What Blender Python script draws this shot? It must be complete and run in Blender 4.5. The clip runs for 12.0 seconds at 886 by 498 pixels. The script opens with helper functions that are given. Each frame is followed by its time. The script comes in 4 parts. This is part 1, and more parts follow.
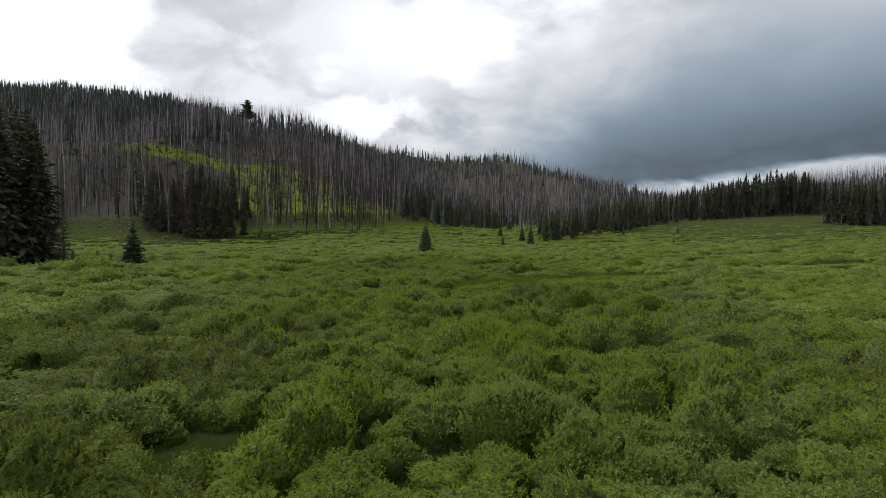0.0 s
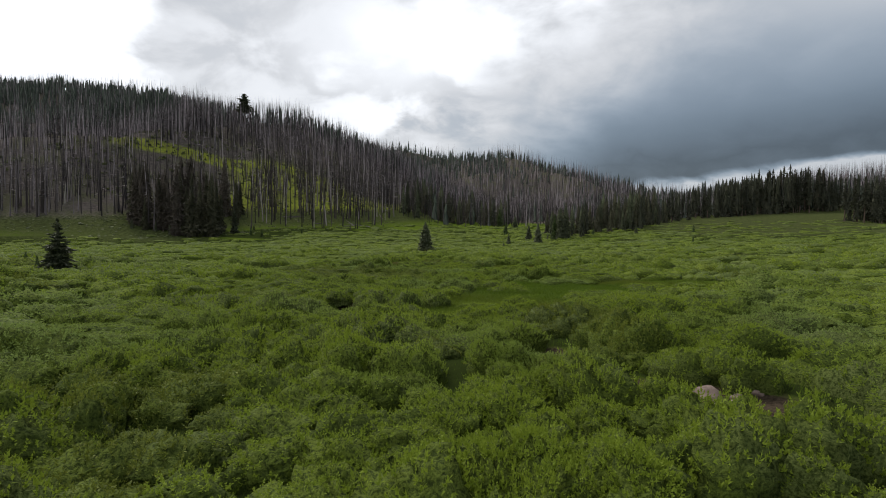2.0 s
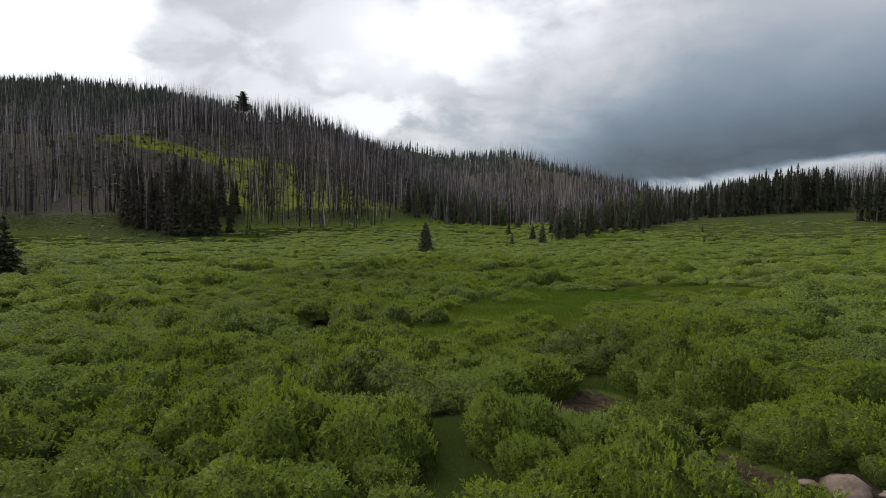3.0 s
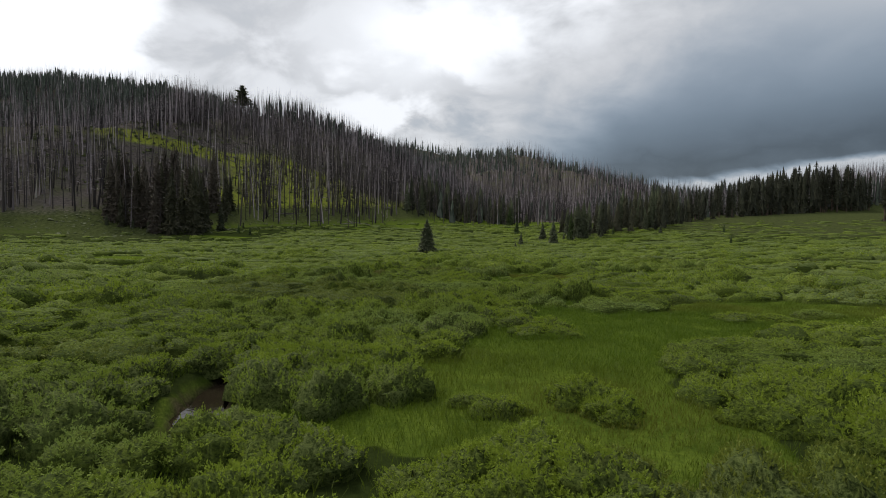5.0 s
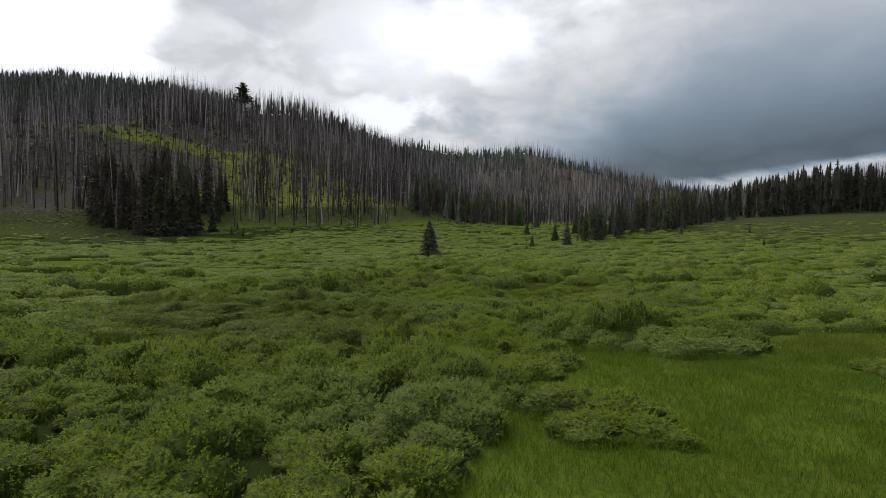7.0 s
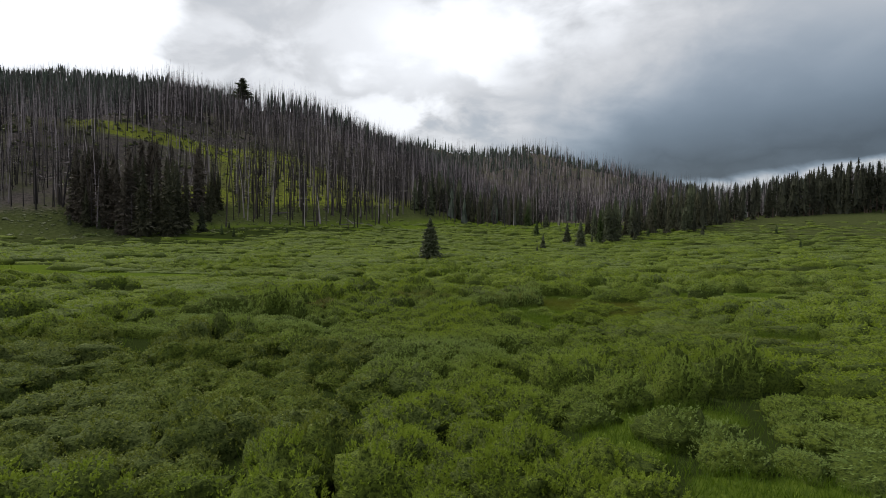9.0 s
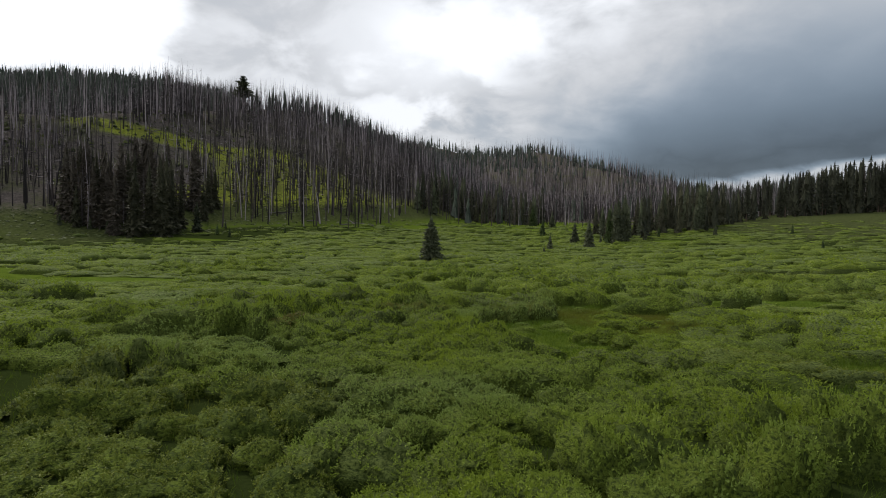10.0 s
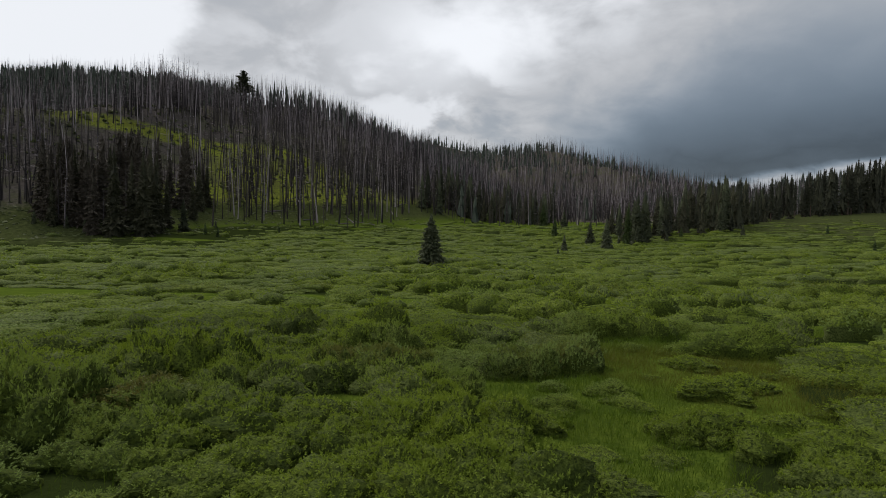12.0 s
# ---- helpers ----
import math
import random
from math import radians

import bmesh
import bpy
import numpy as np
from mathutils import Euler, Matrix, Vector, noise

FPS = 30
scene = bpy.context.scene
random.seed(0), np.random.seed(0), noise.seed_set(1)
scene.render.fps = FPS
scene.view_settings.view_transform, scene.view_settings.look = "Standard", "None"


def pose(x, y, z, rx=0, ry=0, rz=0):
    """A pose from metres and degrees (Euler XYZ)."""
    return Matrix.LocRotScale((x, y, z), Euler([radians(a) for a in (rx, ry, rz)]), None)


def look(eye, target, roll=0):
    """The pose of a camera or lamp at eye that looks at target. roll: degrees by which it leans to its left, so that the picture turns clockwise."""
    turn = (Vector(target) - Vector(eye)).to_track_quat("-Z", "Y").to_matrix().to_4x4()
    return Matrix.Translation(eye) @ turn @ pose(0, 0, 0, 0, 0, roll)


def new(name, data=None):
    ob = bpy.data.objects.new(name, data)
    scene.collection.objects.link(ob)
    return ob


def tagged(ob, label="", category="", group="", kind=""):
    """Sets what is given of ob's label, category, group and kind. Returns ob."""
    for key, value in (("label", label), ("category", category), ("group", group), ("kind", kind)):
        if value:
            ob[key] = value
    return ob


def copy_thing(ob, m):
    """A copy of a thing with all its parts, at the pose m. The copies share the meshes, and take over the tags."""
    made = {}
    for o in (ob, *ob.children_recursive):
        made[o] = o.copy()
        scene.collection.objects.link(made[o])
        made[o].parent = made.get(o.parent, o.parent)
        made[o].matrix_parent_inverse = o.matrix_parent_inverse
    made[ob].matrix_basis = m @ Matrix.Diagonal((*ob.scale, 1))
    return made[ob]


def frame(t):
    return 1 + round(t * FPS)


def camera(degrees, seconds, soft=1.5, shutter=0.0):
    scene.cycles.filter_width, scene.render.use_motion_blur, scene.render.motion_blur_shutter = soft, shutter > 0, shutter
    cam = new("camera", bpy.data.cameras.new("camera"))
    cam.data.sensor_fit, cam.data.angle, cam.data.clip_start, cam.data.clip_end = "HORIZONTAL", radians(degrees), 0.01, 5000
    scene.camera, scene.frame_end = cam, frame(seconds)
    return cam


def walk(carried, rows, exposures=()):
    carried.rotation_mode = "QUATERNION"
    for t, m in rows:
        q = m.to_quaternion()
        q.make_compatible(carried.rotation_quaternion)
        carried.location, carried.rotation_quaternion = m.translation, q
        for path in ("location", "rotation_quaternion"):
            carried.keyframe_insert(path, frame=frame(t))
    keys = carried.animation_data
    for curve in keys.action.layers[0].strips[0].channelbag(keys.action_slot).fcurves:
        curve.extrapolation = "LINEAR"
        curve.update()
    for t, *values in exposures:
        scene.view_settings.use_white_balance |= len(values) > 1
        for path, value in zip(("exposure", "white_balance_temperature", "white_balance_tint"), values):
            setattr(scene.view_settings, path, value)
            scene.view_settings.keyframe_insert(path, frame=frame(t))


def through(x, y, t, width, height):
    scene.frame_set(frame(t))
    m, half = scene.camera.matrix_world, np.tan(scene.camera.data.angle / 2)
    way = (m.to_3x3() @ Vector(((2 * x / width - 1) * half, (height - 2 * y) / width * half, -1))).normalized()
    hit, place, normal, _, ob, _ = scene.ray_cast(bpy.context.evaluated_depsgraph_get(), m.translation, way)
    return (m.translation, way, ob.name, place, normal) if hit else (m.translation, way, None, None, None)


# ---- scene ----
cam = camera(73.2, 12.0, soft=0.95)
ROWS = [
    (0, 0.32, 2.76, 5.94, 0, -2.2, -0.7),
    (0.5, 0.45, 5.68, 5.9, 0.08, -2.25, -0.67),
    (1, 0.58, 8.62, 5.85, 0.18, -2.3, -0.67),
    (1.5, 0.71, 11.59, 5.81, 0.27, -2.34, -0.67),
    (2, 0.83, 14.58, 5.76, 0.34, -2.38, -0.69),
    (2.5, 0.95, 17.57, 5.72, 0.43, -2.42, -0.72),
    (3, 1.07, 20.57, 5.68, 0.53, -2.41, -0.76),
    (5, 1.53, 32.45, 5.51, 1.1, -2.5, -0.96),
    (5.5, 1.63, 35.38, 5.46, 1.31, -2.5, -0.95),
    (6, 1.74, 38.29, 5.42, 1.5, -2.49, -0.95),
    (6.5, 1.84, 41.18, 5.38, 1.68, -2.44, -0.93),
    (7, 1.94, 44.06, 5.34, 1.82, -2.4, -0.93),
    (9, 2.3, 55.43, 5.18, 2.45, -2.38, -1),
    (9.5, 2.39, 58.27, 5.14, 2.65, -2.38, -0.95),
    (10, 2.47, 61.11, 5.11, 2.87, -2.38, -0.96),
    (10.5, 2.55, 63.97, 5.07, 3.1, -2.39, -0.98),
    (11, 2.63, 66.85, 5.03, 3.3, -2.39, -1),
    (11.5, 2.7, 69.77, 4.99, 3.47, -2.4, -1.02),
    (12, 2.77, 72.73, 4.96, 3.63, -2.4, -1.04),
]
walk(cam, [(t, pose(x, y, z, 90 + pitch, roll, yaw)) for t, x, y, z, yaw, pitch, roll in ROWS],
     [(0.0, -0.17), (1.0, -0.2), (2.0, -0.2), (3.0, -0.26), (5.0, -0.31), (6.5, -0.28), (9.0, -0.26), (10.0, -0.28), (11.0, -0.29), (11.5, -0.26), (11.8, -0.26), (12.0, -0.61)])

# ---- light: a broken overcast, the sun veiled ahead and to the left ----
SUN_ELEVATION, SUN_AZIMUTH = radians(48), radians(-38)  # azimuth from +y towards +x
GLOW = tuple(Vector((math.sin(radians(-22)) * math.cos(radians(34)), math.cos(radians(-22)) * math.cos(radians(34)), math.sin(radians(34)))))
rng = np.random.default_rng(7)


def tree_of(datablock):
    datablock.use_nodes = True
    datablock.node_tree.nodes.clear()
    return datablock.node_tree


class Nodes:
    """Short hand for node trees."""

    def __init__(self, tree):
        self.tree = tree

    def add(self, kind, inputs=None, **settings):
        n = self.tree.nodes.new(kind)
        for key, value in settings.items():
            setattr(n, key, value)
        for key, value in (inputs or {}).items():
            if isinstance(value, bpy.types.NodeSocket):
                self.tree.links.new(value, n.inputs[key])
            else:
                n.inputs[key].default_value = value
        return n

    def math(self, op, a, b=0.0, c=0.0, clamp=False):
        n = self.add("ShaderNodeMath", {0: a, 1: b, 2: c}, operation=op, use_clamp=clamp)
        return n.outputs[0]

    def span(self, v, a, b, c=0.0, d=1.0, kind="SMOOTHSTEP"):
        n = self.add("ShaderNodeMapRange", {"Value": v, "From Min": a, "From Max": b, "To Min": c, "To Max": d}, interpolation_type=kind)
        return n.outputs[0]

    def mix(self, fac, a, b, blend="MIX"):
        n = self.add("ShaderNodeMix", data_type="RGBA", blend_type=blend)
        for i, v in ((0, fac), (6, a), (7, b)):
            if isinstance(v, bpy.types.NodeSocket):
                self.tree.links.new(v, n.inputs[i])
            else:
                n.inputs[i].default_value = v if i == 0 else (*v, 1.0)
        return n.outputs[2]

    def noise(self, vector, scale, detail=3.0, rough=0.55, distortion=0.0):
        n = self.add("ShaderNodeTexNoise", {"Vector": vector, "Scale": scale, "Detail": detail, "Roughness": rough, "Distortion": distortion})
        return n.outputs[0]


def build_world():
    world = bpy.data.worlds.new("overcast_sky")
    scene.world = world
    g = Nodes(tree_of(world))
    sky = g.add("ShaderNodeTexSky", sky_type="NISHITA", sun_disc=False, sun_elevation=SUN_ELEVATION, sun_rotation=SUN_AZIMUTH)
    way = g.add("ShaderNodeTexCoord").outputs["Generated"]
    s = g.add("ShaderNodeSeparateXYZ", {0: way})
    x, y, z = s.outputs
    up = g.math("MAXIMUM", z, 0.0)
    # the cloud deck, seen in perspective
    k = g.math("DIVIDE", 1.0, g.math("ADD", up, 0.42))
    deck = g.add("ShaderNodeCombineXYZ", {0: g.math("MULTIPLY", x, k), 1: g.math("MULTIPLY", y, k), 2: 0.0}).outputs[0]
    big = g.noise(deck, 2.0, 5.0, 0.5, 0.2)
    fine = g.noise(deck, 5.5, 6.0, 0.55, 0.3)
    azimuth = g.math("MULTIPLY", g.math("ARCTAN2", x, y), 180 / math.pi)
    elevation = g.math("MULTIPLY", g.math("ARCSINE", z), 180 / math.pi)
    wobble = g.math("MULTIPLY", g.math("SUBTRACT", big, 0.5), 24.0)
    wob2 = g.math("MULTIPLY", g.math("SUBTRACT", fine, 0.5), 15.0)
    az = g.math("ADD", g.math("ADD", azimuth, wobble), wob2)
    el = g.math("ADD", g.math("ADD", elevation, g.math("MULTIPLY", wobble, 0.3)), g.math("MULTIPLY", wob2, 0.6))
    def blob(cx, cy, rx, ry, soft=0.55):
        dx = g.math("DIVIDE", g.math("SUBTRACT", az, cx), rx)
        dy = g.math("DIVIDE", g.math("SUBTRACT", el, cy), ry)
        d = g.math("SQRT", g.math("ADD", g.math("MULTIPLY", dx, dx), g.math("MULTIPLY", dy, dy)))
        return g.span(d, 1.0, 1.0 - soft)

    def towards(tone, weight, aim):
        return g.math("ADD", tone, g.math("MULTIPLY", weight, g.math("SUBTRACT", aim, tone)))

    # an uneven pale deck, thinnest round the hidden sun and duller behind the eye
    facing = g.add("ShaderNodeVectorMath", {0: way, 1: GLOW}, operation="DOT_PRODUCT").outputs["Value"]
    veil = g.span(facing, 0.9, -0.3, kind="LINEAR")
    mottled = g.math("ADD", g.math("MULTIPLY", big, 0.5), g.math("MULTIPLY", fine, 0.5))
    tone = g.math("SUBTRACT", g.span(mottled, 0.34, 0.64, 1.12, 0.72), g.math("MULTIPLY", veil, 0.5))
    # glaring white to the left and overhead, grey puffs between
    tone = towards(tone, g.span(g.math("ADD", az, g.math("MULTIPLY", g.math("SUBTRACT", el, 14.0), -0.35)), -23.0, -27.5), 1.4)
    tone = towards(tone, blob(-18.0, 14.5, 9.0, 7.5, 0.8), g.span(fine, 0.38, 0.62, 1.05, 0.76))
    tone = towards(tone, blob(-1.0, 17.0, 15.0, 7.0, 0.85), 1.5)
    tone = towards(tone, blob(-9.0, 9.5, 7.0, 2.8, 0.6), 1.25)
    tone = towards(tone, blob(1.0, 11.5, 9.0, 3.4, 0.9), g.span(fine, 0.38, 0.62, 0.85, 0.62))
    # the heavy bank ahead and to the right, darkest along its flat foot, a bright strip under it
    low = g.math("ADD", elevation, g.math("MULTIPLY", g.math("ADD", wobble, wob2), 0.09))
    low = g.math("SUBTRACT", low, g.math("MULTIPLY", g.math("MAXIMUM", g.math("SUBTRACT", azimuth, 14.0), 0.0), 0.105))
    depth = g.span(g.math("ADD", el, g.math("MULTIPLY", az, -0.12)), 3.5, 16.0, 0.14, 0.72, "LINEAR")
    depth = g.math("MULTIPLY", depth, g.span(mottled, 0.36, 0.64, 1.25, 0.8))
    edge = g.math("SUBTRACT", az, g.math("MULTIPLY", g.math("SUBTRACT", el, 8.0), 1.1))
    bank = g.math("MULTIPLY", g.span(edge, -5.0, 17.0), g.span(low, 2.9, 4.0))
    bank = g.math("MULTIPLY", bank, g.math("MULTIPLY", g.span(elevation, 75.0, 30.0), g.span(azimuth, 125.0, 70.0)))
    tone = towards(tone, bank, depth)
    tone = towards(tone, g.math("MULTIPLY", blob(40.0, 21.0, 13.0, 7.0, 0.8), 0.6), 0.75)
    tone = towards(tone, g.math("MULTIPLY", g.math("MULTIPLY", g.span(azimuth, 4.0, 12.0), g.span(azimuth, 120.0, 80.0)), g.span(elevation, 9.0, 6.0)), g.math("MINIMUM", tone, 0.7))
    tone = g.math("MAXIMUM", tone, 0.13)
    tint = g.mix(g.span(tone, 0.2, 0.85), (0.73, 0.94, 1.19), (0.975, 1.0, 1.045))
    cloud = g.mix(1.0, tint, (1, 1, 1), "MULTIPLY")
    cl = g.add("ShaderNodeVectorMath", {0: cloud, "Scale": tone}, operation="SCALE").outputs[0]
    blue = g.add("ShaderNodeVectorMath", {0: sky.outputs[0], "Scale": 0.1}, operation="SCALE").outputs[0]
    both = g.add("ShaderNodeMix", {0: 0.92, 6: blue, 7: cl}, data_type="RGBA").outputs[2]
    bg = g.add("ShaderNodeBackground", {0: both, 1: 1.0})
    g.add("ShaderNodeOutputWorld", {0: bg.outputs[0]})


build_world()
sun_data = bpy.data.lights.new("sun", "SUN")
sun_data.energy, sun_data.angle, sun_data.color = 2.5, radians(14), (1.0, 0.95, 0.86)
sun = new("sun", sun_data)
sun_way = Vector((math.cos(SUN_ELEVATION) * math.sin(SUN_AZIMUTH), math.cos(SUN_ELEVATION) * math.cos(SUN_AZIMUTH), math.sin(SUN_ELEVATION)))
sun.matrix_world = look(sun_way * 900, (0, 0, 0))


# ---- materials ----
def leafy(name, dark, light, patch=(0.5, 0.5, 0.5), patch_scale=0.35, through=0.3, rough=0.55, spread=0.5, mottle=0.0, vary=0.0):
    """Foliage: two greens picked leaf by leaf, drifting in patches, with light coming through."""
    m = bpy.data.materials.new(name)
    g = Nodes(tree_of(m))
    geo = g.add("ShaderNodeNewGeometry")
    one = geo.outputs["Random Per Island"]
    drift = g.noise(geo.outputs["Position"], patch_scale, 3.0, 0.6)
    kind = g.noise(geo.outputs["Position"], patch_scale * 0.28, 2.0, 0.5)
    tuft = g.noise(geo.outputs["Position"], 5.0, 2.0, 0.5)
    fac = g.math("ADD", g.math("MULTIPLY", one, spread), g.math("MULTIPLY", g.math("ADD", g.math("MULTIPLY", drift, 0.6), g.math("MULTIPLY", tuft, 0.4)), 1.0 - spread))
    col = g.mix(g.span(fac, 0.15, 0.85, kind="LINEAR"), dark, light)
    col = g.mix(g.span(kind, 0.48, 0.66), col, patch) if patch else col
    # no two trees are quite the same green
    own = g.span(g.add("ShaderNodeObjectInfo").outputs["Random"], 0.0, 1.0, 1.0 - vary, 1.0 + vary, "LINEAR")
    col = g.add("ShaderNodeVectorMath", {0: col, "Scale": own}, operation="SCALE").outputs[0]
    ins = {"Base Color": col, "Roughness": rough, "Specular IOR Level": 0.12}
    # dark specks in the colour stand for shade between the leaves
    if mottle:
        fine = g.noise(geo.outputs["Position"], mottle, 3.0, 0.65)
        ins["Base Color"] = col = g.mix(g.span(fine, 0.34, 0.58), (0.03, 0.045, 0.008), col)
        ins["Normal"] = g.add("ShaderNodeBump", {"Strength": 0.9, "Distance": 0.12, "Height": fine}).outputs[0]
    p = g.add("ShaderNodeBsdfPrincipled", ins)
    t = g.add("ShaderNodeBsdfTranslucent", {"Color": col})
    mixed = g.add("ShaderNodeMixShader", {0: through, 1: p.outputs[0], 2: t.outputs[0]})
    g.add("ShaderNodeOutputMaterial", {0: mixed.outputs[0]})
    return m


def plain(name, a, b, scale=4.0, rough=0.8, bump=0.3, stretch=(1, 1, 1), island=0.0, bump_scale=3.0, skew=1.0):
    """A rough natural surface: two colours in noise at two scales, with relief."""
    m = bpy.data.materials.new(name)
    g = Nodes(tree_of(m))
    geo = g.add("ShaderNodeNewGeometry")
    v = g.add("ShaderNodeVectorMath", {0: geo.outputs["Position"], 1: stretch}, operation="MULTIPLY").outputs[0]
    n1 = g.noise(v, scale, 4.0, 0.6)
    n2 = g.noise(v, scale * 7.0, 3.0, 0.6)
    fac = g.math("ADD", g.math("MULTIPLY", n1, 0.6), g.math("MULTIPLY", n2, 0.4))
    fac = g.math("ADD", g.math("MULTIPLY", fac, 1.0 - island), g.math("MULTIPLY", geo.outputs["Random Per Island"], island))
    fac = g.span(fac, 0.15 if island else 0.28, 0.85 if island else 0.72)
    col = g.mix(g.math("POWER", fac, skew), a, b)
    bm_ = g.add("ShaderNodeBump", {"Strength": bump, "Distance": 0.05, "Height": g.noise(v, scale * bump_scale, 5.0, 0.65)})
    p = g.add("ShaderNodeBsdfPrincipled", {"Base Color": col, "Roughness": rough, "Normal": bm_.outputs[0], "Specular IOR Level": 0.3})
    g.add("ShaderNodeOutputMaterial", {0: p.outputs[0]})
    return m


def ground_material():
    m = bpy.data.materials.new("meadow_ground")
    g = Nodes(tree_of(m))
    pos = g.add("ShaderNodeNewGeometry").outputs["Position"]
    n1, n2, n3 = g.noise(pos, 0.12, 4.0), g.noise(pos, 1.1, 4.0), g.noise(pos, 9.0, 3.0)
    tuft = g.math("ADD", g.math("MULTIPLY", n2, 0.5), g.math("MULTIPLY", n3, 0.5))
    grass = g.mix(g.span(tuft, 0.3, 0.7), (0.045, 0.072, 0.010), (0.10, 0.135, 0.018))
    grass = g.mix(g.span(n1, 0.45, 0.7, 0.0, 0.5), grass, (0.07, 0.105, 0.014))
    # slope grass brightened: the sunshine there is put into its colour
    hill = g.mix(g.span(tuft, 0.3, 0.7), (0.085, 0.105, 0.02), (0.26, 0.29, 0.042))
    hill = g.mix(g.span(g.noise(pos, 0.06, 5.0, 0.65), 0.42, 0.6, 0.0, 0.55), hill, (0.075, 0.072, 0.04))
    litter = g.mix(g.span(tuft, 0.3, 0.7), (0.034, 0.03, 0.028), (0.125, 0.108, 0.098))
    litter = g.mix(g.span(n1, 0.45, 0.65, 0.0, 0.5), litter, (0.065, 0.075, 0.028))
    mud = g.mix(g.span(tuft, 0.3, 0.7), (0.018, 0.014, 0.01), (0.07, 0.053, 0.036))
    a = g.add("ShaderNodeAttribute", attribute_name="cover").outputs["Vector"]
    s = g.add("ShaderNodeSeparateXYZ", {0: a}).outputs
    edge = g.math("MULTIPLY", g.math("SUBTRACT", n2, 0.5), 0.5)
    broken = g.math("MULTIPLY", g.math("SUBTRACT", g.noise(pos, 0.5, 5.0, 0.8), 0.5), 5.2)
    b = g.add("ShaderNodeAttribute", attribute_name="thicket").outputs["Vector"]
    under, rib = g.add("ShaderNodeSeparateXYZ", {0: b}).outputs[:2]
    # ground darker under willows; along the gaps this stands in for shade
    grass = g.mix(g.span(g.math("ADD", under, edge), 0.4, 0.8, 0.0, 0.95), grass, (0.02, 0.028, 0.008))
    sage = g.mix(g.span(tuft, 0.3, 0.7), (0.022, 0.029, 0.011), (0.08, 0.092, 0.033))
    col = g.mix(g.span(g.math("ADD", s[0], edge), 0.1, 0.4), grass, sage)
    col = g.mix(g.span(g.math("ADD", s[0], edge), 0.7, 1.0), col, hill)
    sunlit = g.mix(g.span(tuft, 0.3, 0.7), (0.062, 0.072, 0.016), (0.22, 0.235, 0.034))
    col = g.mix(g.span(g.math("ADD", rib, broken), 0.75, 1.3), col, sunlit)
    col = g.mix(g.span(g.math("ADD", s[1], edge), 0.3, 0.7), col, litter)
    col = g.mix(g.span(g.math("ADD", s[2], edge), 0.3, 0.7), col, mud)
    bump = g.add("ShaderNodeBump", {"Strength": 0.7, "Distance": 0.15, "Height": tuft})
    p = g.add("ShaderNodeBsdfPrincipled", {"Base Color": col, "Roughness": 0.9, "Normal": bump.outputs[0], "Specular IOR Level": 0.0})
    g.add("ShaderNodeOutputMaterial", {0: p.outputs[0]})
    return m


def water_material():
    m = bpy.data.materials.new("dark_creek_water")
    g = Nodes(tree_of(m))
    pos = g.add("ShaderNodeNewGeometry").outputs["Position"]
    bump = g.add("ShaderNodeBump", {"Strength": 0.25, "Distance": 0.02, "Height": g.noise(pos, 7.0, 3.0)})
    col = g.mix(g.noise(pos, 3.0), (0.012, 0.009, 0.006), (0.03, 0.022, 0.014))
    p = g.add("ShaderNodeBsdfPrincipled", {"Base Color": col, "Roughness": 0.06, "IOR": 1.33, "Normal": bump.outputs[0]})
    g.add("ShaderNodeOutputMaterial", {0: p.outputs[0]})
    return m


GROUND = ground_material()
WATER = water_material()
WILLOW = leafy("willow_leaves", (0.1, 0.15, 0.014), (0.27, 0.34, 0.037), (0.19, 0.252, 0.064), 0.3, 0.38, rough=0.7, spread=0.1)
# darker copy of the leaf colour: shade inside the bushes is painted in
WILLOW_SHADED = leafy("willow_shade_tinted_leaves", (0.075, 0.108, 0.012), (0.168, 0.212, 0.026), (0.128, 0.162, 0.043), 0.35, 0.1, rough=0.9, mottle=9.0)
# twig colour darkened further to hold the shade low in the bushes
WILLOW_TWIGS_SHADED = leafy("willow_twigs_with_painted_shade", (0.055, 0.078, 0.012), (0.135, 0.175, 0.024), (0.105, 0.13, 0.036), 0.5, 0.1, rough=0.95, mottle=14.0)
WILLOW_RED = leafy("russet_willow_leaves", (0.078, 0.105, 0.016), (0.2, 0.228, 0.036), None, 0.6)
RUSSET = leafy("russet_bush_leaves", (0.088, 0.084, 0.02), (0.2, 0.19, 0.045), (0.14, 0.19, 0.03), 0.5)
SCRUB = leafy("hillside_shrub_leaves", (0.035, 0.042, 0.018), (0.11, 0.125, 0.035), (0.08, 0.07, 0.045), 0.3, 0.2, vary=0.2)
TUFT = leafy("dull_slope_tufts", (0.05, 0.064, 0.022), (0.115, 0.135, 0.046), None, 0.3, 0.2)
SEDGE = leafy("sedge_grass", (0.042, 0.078, 0.006), (0.115, 0.172, 0.012), (0.115, 0.12, 0.016), 0.22, 0.4)
NEEDLES = leafy("spruce_needles", (0.048, 0.055, 0.034), (0.135, 0.15, 0.08), None, 0.3, 0.15, vary=0.3)
# paler, bluer needles: the haze of distance is mixed into the colour
NEEDLES_HAZED = leafy("haze_tinted_conifer_needles", (0.046, 0.057, 0.046), (0.115, 0.137, 0.1), None, 0.1, 0.12)
NEEDLES_YOUNG = leafy("young_spruce_needles", (0.04, 0.062, 0.022), (0.115, 0.155, 0.05), None, 0.3, 0.2, vary=0.2)
NEEDLES_DARK = leafy("dark_spruce_needles", (0.04, 0.04, 0.025), (0.11, 0.106, 0.06), None, 0.3, 0.1, vary=0.25)
